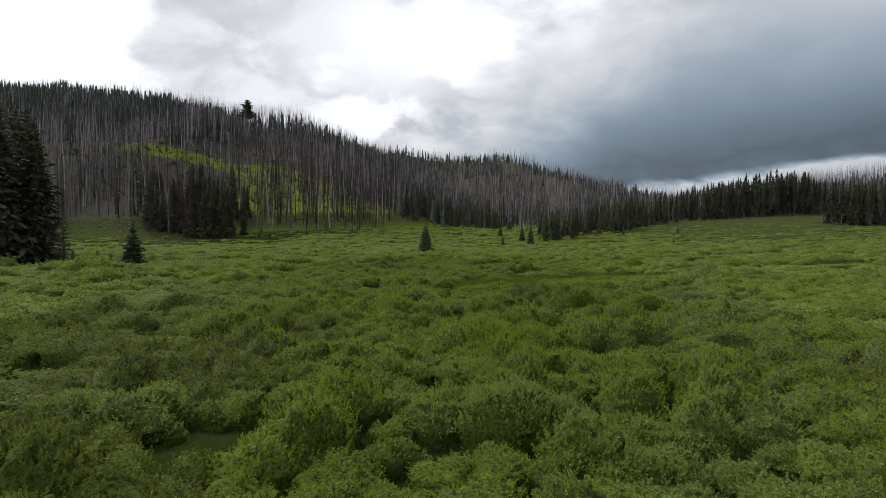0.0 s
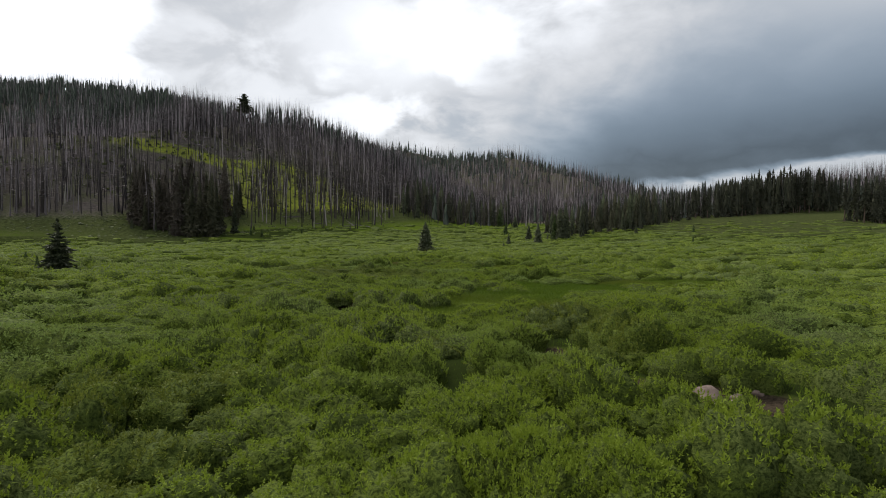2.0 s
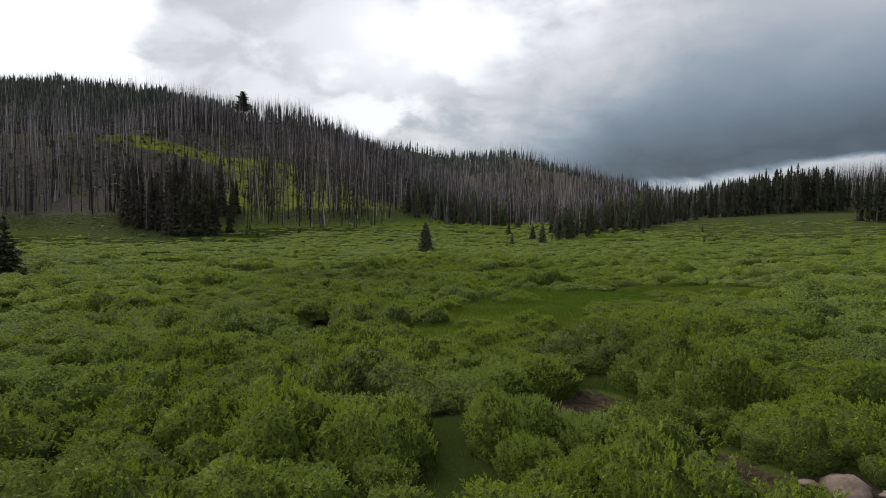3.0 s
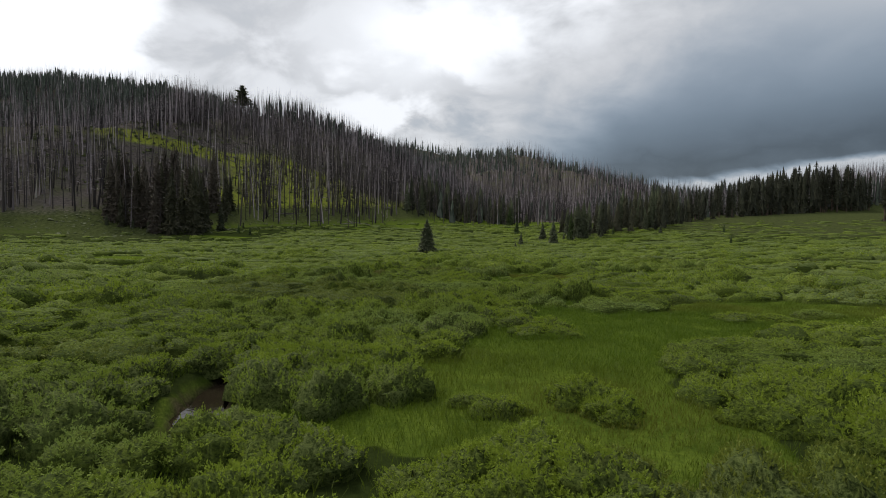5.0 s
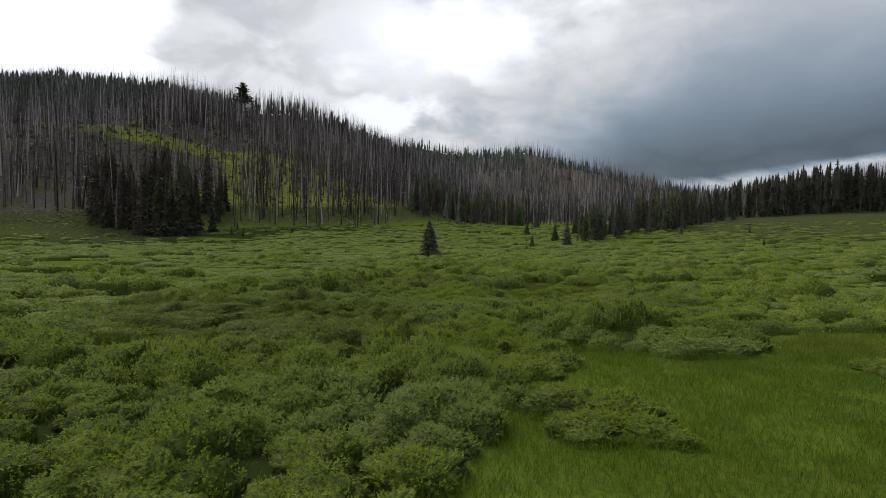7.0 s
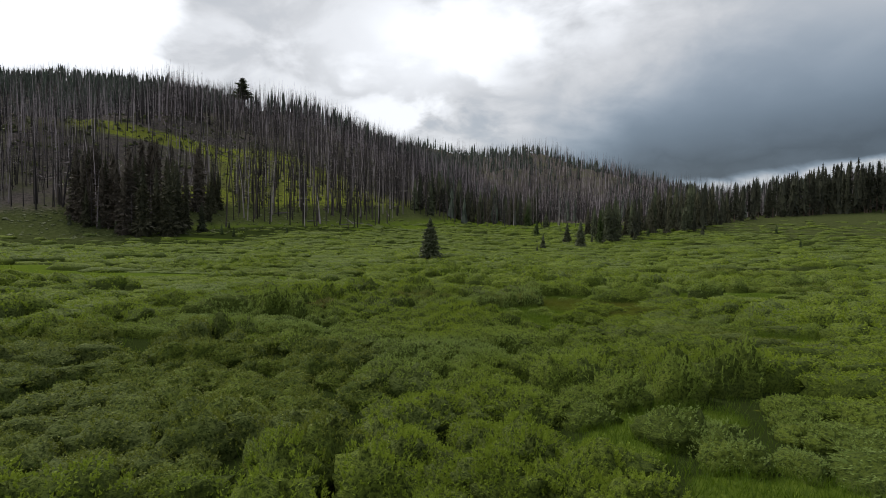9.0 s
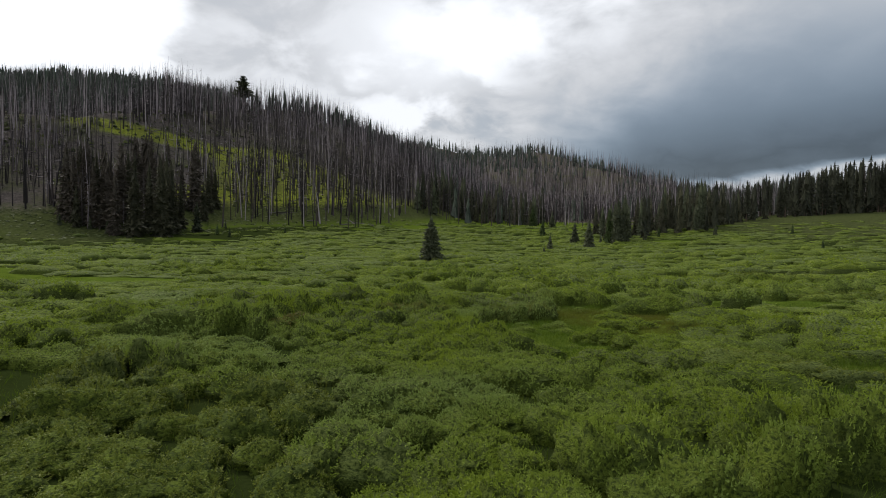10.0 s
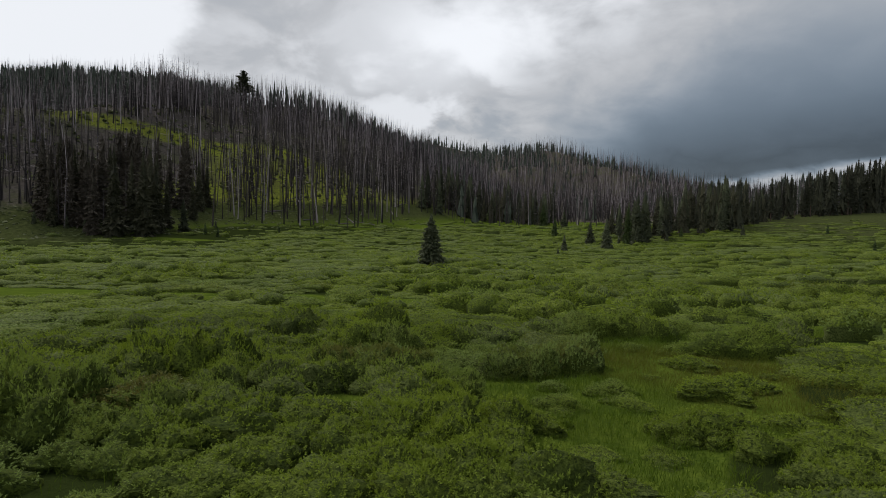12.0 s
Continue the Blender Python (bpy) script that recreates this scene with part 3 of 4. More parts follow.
def tree_thing(name, label, crown, stem, leaves, category="tree", group="", extra=None):
    root = new(name)
    part("trunk", mesh_of("trunk", *stem, [BARK], smooth=True), root)
    part("crown", mesh_of("crown", *crown, [leaves]), root)
    return tagged(root, label, category, group)


def stand(ob, x, y, turn=0.0, size=1.0, tall=1.0, sink=0.05):
    ob.matrix_basis = Matrix.LocRotScale((x, y, float(land(x, y)) - sink), Euler((0, 0, turn)), (size, size, size * tall))
    return ob


def again(ob, x, y, turn, size, tall=1.0):
    c = copy_thing(ob, Matrix())
    return stand(c, x, y, turn, size, tall)


def meadow_trees():
    lone = tree_thing("spruce_tree", "lone full green spruce standing in the willow meadow", *conifer(7.1, 2.25, 30, 11, 4, 3, 0.02, 0.3, 0.2, 0.8), NEEDLES)
    stand(lone, -4.1, 155.5, 0.4)
    pine = tree_thing("pine_tree", "small ragged open-branched pine on the meadow", *conifer(5.7, 1.8, 22, 8, 7, 5, 0.07, 0.1, 0.45, 0.7, 0.32, 0.35), NEEDLES)
    stand(pine, -31.5, 64.0, 1.0, 0.86)
    thin = tree_thing("pine_tree", "thin young pine beside the tall dark trees", *conifer(6.3, 1.0, 18, 6, 5, 8, 0.06, 0.1, 0.5, 0.6, 0.35, 0.2), NEEDLES)
    stand(thin, -39.6, 65.5, 2.0)
    # tall dark stand at the meadow's edge
    q = np.random.default_rng(11)
    tall = [tree_thing("spruce_tree", "tall dark dense spruce at the meadow edge", *conifer(18, 3.3, 40, 9, 6, 20 + k, 0.1, 0.3, 0.5, 0.55, 0.35, 0.5), NEEDLES_DRY if k == 1 else NEEDLES_DARK, group="tall dark trees by the meadow") for k in range(3)]
    spots = [(-43.6, 67.0), (-46.0, 65.0), (-45.4, 69.8), (-49.0, 68.0), (-48.6, 63.0), (-52.0, 66.5), (-48.2, 72.5), (-52.6, 71.0), (-55.6, 68.0), (-51.6, 75.5), (-57.2, 79.5), (-60.0, 82.0), (-59.6, 77.0), (-63.0, 84.0), (-63.0, 78.0)]
    for k, (x, y) in enumerate(spots):
        size = 0.85 + 0.25 * q.random()
        if k < 3:
            stand(tall[k], x, y, q.random() * 6, size)
        else:
            again(tall[k % 3], x, y, q.random() * 6, size)
    # saplings dotted over the meadow
    sapling = tree_thing("spruce_sapling", "small young spruce among low willows", *conifer(2.6, 0.75, 12, 7, 2, 31, 0.02, 0.15, 0.35, 0.7), NEEDLES_YOUNG, group="spruce saplings")
    stand(sapling, -31.6, 67.6, 0.0, 0.4)
    for x, y, h in [(-39.5, 71.5, 0.7), (-36.0, 68.0, 0.55), (-36.5, 62.0, 0.8), (87.5, 224.5, 1.0), (66.2, 173.0, 0.75), (-61.0, 214.0, 1.0), (-52.0, 232.0, 0.8), (-66.0, 218.0, 1.1)]:
        again(sapling, x, y, x, h)
    # young spruces towards the far side
    young = [tree_thing("young_spruce", "young dark green spruce at the meadow's far side", *conifer(6.0, 1.55, 20, 8, 2, 40 + k, 0.02, 0.3, 0.25, 0.75, 0.6), NEEDLES_YOUNG if k == 1 else NEEDLES, group="young spruces") for k in range(4)]
    used = 0
    for x, y, h in YOUNG:
        if used < 4:
            stand(young[used], x, y, x * 3, h / 6.0)
        else:
            slim = 0.68 if h > 8 else 1.0
            again(young[used % 4], x, y, x * 3, h / 6.0 * slim, 1 / slim)
        used += 1


YOUNG = [(19.4, 192.6, 3.7), (23.0, 238.0, 5.2), (28.3, 214.0, 5.8), (29.4, 201.0, 6.6), (33.8, 209.0, 2.8), (25.7, 295.0, 7.9), (31.5, 282.0, 6.4), (22.4, 345.0, 4.2), (22.3, 306.0, 4.8), (6.2, 322.0, 4.6), (17.2, 184.7, 1.5), (22.3, 189.0, 1.0),
         (38.1, 210.0, 11.5), (36.9, 214.0, 9.0), (40.3, 212.5, 12.5), (39.0, 217.0, 10.5), (67.6, 225.0, 3.2), (52.0, 223.0, 3.0), (46.0, 214.5, 2.4)]


def woods():
    """Stands of single trees: the dark clump on the hill's foot, the spruce belt and the tall edge of the right-hand wood."""
    q = np.random.default_rng(5)
    dark = [tree_thing("spruce_tree", "dark narrow spruce in the clump below the hill", *conifer(18, 2.8, 36, 10, 4, 60 + k, 0.02, 0.35, 0.5, 0.72, 0.34, 0.6), NEEDLES_DARK, group="dark clump") for k in range(3)]
    dry = tree_thing("spruce_tree", "half-dead brownish spruce in the clump", *conifer(18, 2.9, 36, 10, 4, 66, 0.03, 0.3, 0.55, 0.62, 0.32, 0.56), NEEDLES_DRY, group="dark clump")
    n = 0
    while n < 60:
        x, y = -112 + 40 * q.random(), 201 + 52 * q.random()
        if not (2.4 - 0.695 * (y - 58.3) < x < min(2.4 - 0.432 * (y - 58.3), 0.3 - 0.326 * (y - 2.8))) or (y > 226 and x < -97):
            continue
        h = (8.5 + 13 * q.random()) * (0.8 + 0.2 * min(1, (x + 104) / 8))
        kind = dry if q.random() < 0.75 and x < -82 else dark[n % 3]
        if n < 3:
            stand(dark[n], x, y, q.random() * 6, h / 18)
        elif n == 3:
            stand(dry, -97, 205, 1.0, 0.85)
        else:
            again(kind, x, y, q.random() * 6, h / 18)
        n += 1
    small = tree_thing("young_spruce", "bushy young spruce in front of the dark clump", *conifer(7.5, 1.9, 20, 8, 2, 71, 0.02, 0.25, 0.35, 0.7), NEEDLES, group="young spruces")
    stand(small, -71.6, 218.0, 0.3, 1.1)
    for x, y, s in [(-91.0, 202.5, 0.4), (-86.0, 201.5, 0.45), (-98.0, 201.5, 0.4), (-79.5, 216.0, 0.35), (-68.8, 230.0, 0.27), (-83.0, 205.0, 0.5)]:
        again(small, x, y, x, s)
    belt = [tree_thing("spruce_tree", "dark green spruce in the belt at the forest foot", *conifer(11, 2.15, 24, 8, 3, 80 + k, 0.02, 0.4, 0.4, 0.78, 0.42, 0.62), NEEDLES if k == 1 else NEEDLES_DARK, group="spruce belt") for k in range(3)]
    n, hind = 0, []
    for k in range(190):
        if k < 66:
            x, y, h = -20 + 52 * q.random(), 300 + 40 * q.random(), 9 + 9 * q.random()
        else:
            u = q.random() ** 1.4
            x = 39 + 66 * u
            y, h = float(np.interp(x, (38, 43, 56, 66, 95, 105), (211, 217, 230, 234, 273, 285))) + 30 * q.random(), (6 + 7 * q.random()) * (0.75 + 0.5 * min(1, u * 2))
        if n < 3:
            stand(belt[n], x, y, q.random() * 6, h / 11)
        elif n % 3 < 2:
            again(belt[n % 3], x, y, q.random() * 6, h / 11)
        else:
            hind.append((x, y, h / 11))
        n += 1
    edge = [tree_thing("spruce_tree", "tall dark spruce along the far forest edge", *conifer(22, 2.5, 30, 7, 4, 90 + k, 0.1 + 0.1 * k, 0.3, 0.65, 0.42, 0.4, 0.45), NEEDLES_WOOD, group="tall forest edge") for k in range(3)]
    n = 0
    for k in range(200):
        if k < 130:
            u = q.random()
            x = 98 + 165 * u
            y, h = float(np.interp(x, (98, 143, 201, 265), (277, 329, 384, 415))) + 30 * q.random() ** 1.5, (8.5 + 7 * q.random()) + 14 * min(1, max(0, (x - 118) / 90))
        else:
            u = q.random()
            x, y, h = 173 + 66 * u, 254 + 32 * u + 24 * q.random(), 14.5 + 7 * q.random()
        if n < 3:
            stand(edge[n], x, y, q.random() * 6, h / 22)
        elif n % 2:
            again(edge[n % 3], x, y, q.random() * 6, h / 22, 1.0 if k < 130 else 0.95)
        else:
            hind.append((x, y, h / 11))
        n += 1
    pieces = []
    for k in range(4):
        crown, stem = conifer(11, 1.7, 18, 6, 2, 180 + k, 0.05, 0.4, 0.5, 0.65, 0.5, 0.6)
        hx, hy, hs = np.array(hind[k::4]).T
        at, turn = np.stack([hx, hy, land(hx, hy) - 0.1], 1), q.random(len(hx)) * 6.28
        pieces += [(*spread(crown, at, turn, hs), 0), (*spread(stem, at, turn, hs), 1)]
    v, f, m = gather(pieces)
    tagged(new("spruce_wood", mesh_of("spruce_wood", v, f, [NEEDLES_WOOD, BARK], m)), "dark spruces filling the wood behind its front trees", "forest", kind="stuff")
    big = tree_thing("pine_tree", "big round-crowned pine rising above the burnt skyline", *conifer(18, 5.8, 16, 9, 6, 97, 0.32, -0.25, 0.45, 0.33, 0.5, 0.42), NEEDLES)
    stand(big, -127, 391)


def snag(h, r, stubs, seed, sides=4, rings=2):
    q = np.random.default_rng(seed)
    v, f = trunk(h, r, sides, q.normal(size=2) * 0.04, q, rings)
    k = 0.3 + 0.68 * q.random(stubs)
    a = q.random(stubs) * 6.28
    roots = np.stack([0 * k, 0 * k, k * h], 1)
    ways = np.stack([np.cos(a), np.sin(a), q.normal(size=stubs) * 0.35 - 0.1], 1)
    b, g = blades(roots, ways, (1.1 - k) * 1.7 * (0.5 + q.random(stubs)), np.full(stubs, 0.085), q, 0.1)
    return np.concatenate([v, b]), np.concatenate([f, g + len(v)])


def burnt_forest():
    """Thousands of bleached dead trunks on the hills, live spruces on the far crests."""
    q = np.random.default_rng(9)
    n = 50000
    y = 192 + 600 * q.random(n) ** 1.15
    x = (q.random(n) * 2 - 1) * (0.82 * y)
    x, y = np.append(x, 100 + 300 * q.random(4500)), np.append(y, 368 + 130 * q.random(4500))
    x, y = np.append(x, -270 + 250 * q.random(4000)), np.append(y, 350 + 170 * q.random(4000))
    x, y = np.append(x, -215 + 185 * q.random(4600)), np.append(y, 195 + 145 * q.random(4600))
    n = len(x)
    z = land(x, y)
    over = z - meadow(x, y)
    left = x < -20
    chance = np.where(left, np.clip((over - 1.5) / 4, 0, 1), np.clip((y - 285) / 40, 0, 1))
    chance *= np.where((x > 36) & (y < np.interp(x, (36, 66, 95, 143, 201, 265, 400), (225, 250, 290, 345, 400, 430, 460))), 0, 1)
    face = np.clip((y - 235) / 90, 0.5, 1)
    chance *= np.where(left, face, 1.0) * (0.3 + 1.15 * (0.6 * vnoise(x, y, 14) + 0.4 * vnoise(x, y, 35)))
    chance *= np.where(left & (x < -74) & (over < 6.5), 0, 1)
    chance *= np.where(land(x, y + 14) - z > -10, 1, 0)  # the slopes that face the meadow
    chance *= np.where((x > -106) & (x < -64) & (y < 243), 0.45, 1)
    bare, _ = near_line(x, y, GRASSY)
    chance *= np.where((bare < 20) & (x > -122), 0.5, 1) * np.where((x > -125) & (x < -20) & (y < 345), 0.45, 1)
    keep = q.random(n) < chance * np.clip(1.35 - y / 900, 0.5, 0.9)
    x, y, z, left = x[keep], y[keep], z[keep], left[keep]
    live = q.random(len(x)) < np.where(left, np.clip((y - 400) / 150, 0.0, 0.55), np.clip((y - 520) / 250, 0.04, 0.5))
    live |= (x > 95) & (y > 365) & (y < 470) & (q.random(len(x)) < 0.4)
    # the crest beside the big pine carries a thin fringe, mostly dead
    wx = 170 + 260 * q.random(1900)
    wy = np.interp(wx, (98, 143, 201, 265, 420), (277, 329, 384, 415, 470)) + 12 + 120 * q.random(1900) ** 1.3
    x, y, z, live = np.append(x, wx), np.append(y, wy), np.append(z, land(wx, wy)), np.append(live, q.random(1900) < 0.15)
    t = q.random(260)
    ex, ey = -120 + 90 * t + q.normal(size=260) * 4, 402 + 160 * t ** 1.2 + q.normal(size=260) * 7 - 6
    ex[0], ey[0] = -131, 388
    cx = -520 + 385 * q.random(2600)
    cy = np.interp(cx, [p[0] for p in BURNT_RIDGE], [p[1] for p in BURNT_RIDGE]) + 10 - 75 * q.random(2600) ** 1.3
    x, y, z, live = np.append(x, cx), np.append(y, cy), np.append(z, land(cx, cy)), np.append(live, q.random(2600) < 0.55)
    x, y, z, live = np.append(x, ex), np.append(y, ey), np.append(z, land(ex, ey)), np.append(live, q.random(260) < 0.22)
    fx = -84 + 62 * q.random(190)
    fy = np.interp(fx, (-84, -60, -37, -24), (243, 243, 249, 268)) + 75 * q.random(190) ** 1.2
    x, y, z, live = np.append(x, fx), np.append(y, fy), np.append(z, land(fx, fy)), np.append(live, np.zeros(190, bool))
    # dead trees
    dx, dy, dz = x[~live], y[~live], z[~live]
    near = np.argsort(dy - 0.25 * np.abs(dx))[:170]
    far = np.setdiff1d(np.arange(len(dx)), near)
    pieces = []
    kinds = [snag(14, 0.1 + 0.035 * (k % 3), 20 + k % 5, 100 + k) for k in range(12)]
    simple = [snag(14, 0.15 + 0.03 * (k % 3), 3, 140 + k, 3, 1) for k in range(6)]
    back = dy > 400
    groups = [(t, far[~back[far]][k::12]) for k, t in enumerate(kinds)] + [(t, far[back[far]][k::6]) for k, t in enumerate(simple)]
    for t, i in groups:
        p = np.stack([dx[i], dy[i], dz[i] - 0.2], 1)
        s = np.where(dy[i] > 400, 0.75, 0.45) + np.where(dy[i] > 400, 0.6, 0.8) * q.random(len(i)) ** 0.7 + 0.65 * np.clip((dx[i] - 190) / 90, 0, 1) * (dy[i] < 600) - 0.2 * ((dx[i] > 60) & (dx[i] < 190) & (dy[i] < 560))
        front = (dx[i] < -20) & (dx[i] > -140 + 0.2 * (345 - dy[i])) & (dy[i] < 345)
        s = np.where(front, 0.95 + 0.75 * q.random(len(i)), s)
        v, f = spread(t, p, q.random(len(i)) * 6.28, (0.8 + 0.5 * q.random(len(i))) * np.where(front, 1.4, 1.0), s)
        black = q.random(len(i)) < np.where((dx[i] > -125) & (dy[i] < 345), 0.62, 0.16)
        pieces.append((v, f, np.repeat(black, len(t[1]))))
    v, f, m = gather(pieces)
    tagged(new("dead_forest", mesh_of("dead_forest", v, f, [SNAG, CHARRED], m)), "burnt forest of bare grey-brown dead trunks on the hillside", "dead trees", kind="stuff")
    roots = []
    for k in range(5):
        v, f = trunk(13, 0.12 + 0.02 * k, 6, np.random.default_rng(k).normal(size=2) * 0.025, None, 3)
        root = new("dead_tree")
        wood = SNAG if k in (1, 3) else CHARRED
        part("trunk", mesh_of("trunk", v, f, [wood], smooth=True), root)
        r2 = np.random.default_rng(200 + k)
        c = 26
        u, a = 0.25 + 0.72 * r2.random(c), r2.random(c) * 6.28
        b = blades(np.stack([0 * u, 0 * u, u * 13], 1), np.stack([np.cos(a), np.sin(a), r2.normal(size=c) * 0.3 - 0.1], 1), (1.1 - u) * 2.2 * (0.4 + r2.random(c)), np.full(c, 0.08), r2, 0.1)
        part("branchwork", mesh_of("branchwork", *b, [wood]), root, "bare broken branch stubs", "stuff")
        roots.append(tagged(root, "bare dead conifer trunk at the burnt forest's edge", "dead tree", "burnt trees"))
    for n, i in enumerate(near):
        s = 1.1 + 0.75 * q.random()
        if n < 5:
            stand(roots[n], dx[i], dy[i], q.random() * 6, s, sink=0.2)
        else:
            again(roots[n % 5], dx[i], dy[i], q.random() * 6, s)
    for k in range(16):
        cx = -104 + 27 * q.random()
        cy = float(np.interp(cx, (-104, -96, -84, -77), (206, 201, 202, 214))) + 12 * q.random()
        again(roots[1 + 2 * (k % 2)], cx, cy, q.random() * 6, 0.7 + 0.5 * q.random())
    pale = new("dead_tree")
    part("trunk", mesh_of("trunk", *trunk(7.5, 0.24, 7, (0.06, 0.0), None, 3), [PALE_WOOD], smooth=True), pale)
    tagged(pale, "broken pale barkless trunk on the lower slope", "dead tree", "burnt trees")
    stand(pale, -125.5, 211.5, 0.5, sink=0.2)
    # live trees far off
    lx, ly, lz = x[live], y[live], z[live]
    pieces = []
    for k in range(4):
        crown = skirts(12, 1.75, 4, 4, np.random.default_rng(120 + k), 0.03, 0.7, 0.75)
        i = np.arange(k, len(lx), 4)
        p, turn, s = np.stack([lx[i], ly[i], lz[i]], 1), q.random(len(i)) * 6.28, (0.55 + 0.6 * q.random(len(i)) ** 1.3) * np.where(lx[i] < -150, 1.0, np.where(lx[i] > 190, 1.4, np.where(lx[i] > 60, 0.8, 1.05)))
        pieces.append((*spread(crown, p, turn, s), 0))
    v, f, m = gather(pieces)
    tagged(new("far_forest", mesh_of("far_forest", v, f, [NEEDLES_HAZED])), "dark live conifers scattered along the far ridges", "forest", kind="stuff")


meadow_trees()
woods()
burnt_forest()


# ---- willows ----
def willow(seed, rings, segs, shoots, long, wide, rough=0.07, per=4, simple=True, radius=1.0, height=1.0):
    """A low flat-topped willow: inner twig mass and upright leafy sprigs of `per` leaves each."""
    q = np.random.default_rng(seed)
    lobes = [(q.random() * 6.28, 0.25 + 0.3 * q.random(), 0.35 + 0.3 * q.random()) for _ in range(5)]

    def shell(a, u):
        # u from 0 at the ground to 1 on top; a flat-topped cushion
        r = np.cos(u * np.pi / 2) ** 0.8
        bulge = 1 + 0.12 * np.sin(2 * a + lobes[4][0]) + 0.16 * np.sin(3 * a + lobes[0][0]) + 0.1 * np.sin(5 * a + lobes[1][0] + 3 * u)
        x, y = r * bulge * np.cos(a), r * bulge * np.sin(a)
        z = np.sin(u * np.pi / 2) ** 0.9
        z = z * (0.86 + 0.1 * np.sin(3.6 * x + lobes[2][0]) + 0.1 * np.sin(4.1 * y + lobes[3][0]))
        return np.stack([radius * x, radius * y, height * z], -1)

    a = np.linspace(0, 2 * np.pi, segs, endpoint=False)
    u = np.linspace(0, 0.9, rings + 1)
    A, U = np.meshgrid(a, u)
    body = shell(A, U) * 0.9
    body *= 1 + rough * q.normal(size=A.shape)[..., None]
    body[0, :, 2] = -0.25
    body = body.reshape(-1, 3)
    i = np.arange(rings)[:, None] * segs + np.arange(segs)[None]
    j = np.arange(rings)[:, None] * segs + (np.arange(segs)[None] + 1) % segs
    f = np.stack([i, j, j + segs, i + segs], 2).reshape(-1, 4)
    cap = np.arange(segs) + rings * segs
    # close the top with a fan of quads round the middle
    body = np.vstack([body, [[0, 0, body[cap, 2].mean() + 0.02]]])
    c = cap[::2]
    f = np.vstack([f, np.stack([c, cap[1::2], np.roll(c, -1), np.full(len(c), len(body) - 1)], 1)])
    n = shoots // per
    a = q.random(n) * 6.283
    u = np.arccos(np.sqrt(q.random(n)) ** (1 / 0.7)) * 2 / np.pi
    u = np.where(q.random(n) < 0.3, 0.12 + 0.45 * q.random(n), u)
    p = shell(a, u) * (0.88 + 0.1 * q.random(n))[:, None]
    lean = 0.1 + 0.55 * np.cos(u * 1.57)
    stem = np.stack([np.cos(a) * lean, np.sin(a) * lean, np.ones(n)], 1) + q.normal(size=(n, 3)) * 0.16
    stem /= np.linalg.norm(stem, axis=1, keepdims=True)
    rise = long * (1.3 + 2.2 * q.random(n) ** 1.5)
    k = np.tile(np.arange(per) / per, n)
    p, stem, rise = np.repeat(p, per, 0), np.repeat(stem, per, 0), np.repeat(rise, per)
    m = n * per
    out = stem * 0.9 + q.normal(size=(m, 3)) * (0.8 - 0.45 * k)[:, None]
    sh = blades(p + stem * (rise * k * 0.85)[:, None], out, long * (0.7 + 0.6 * q.random(m)) * (1.15 - 0.4 * k), wide * (0.7 + 0.8 * q.random(m)), q, 0.35, simple, 0.7)
    # twigs round the foot, dark with painted-in shade; leaves above
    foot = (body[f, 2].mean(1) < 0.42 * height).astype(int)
    return (body, f), sh, foot


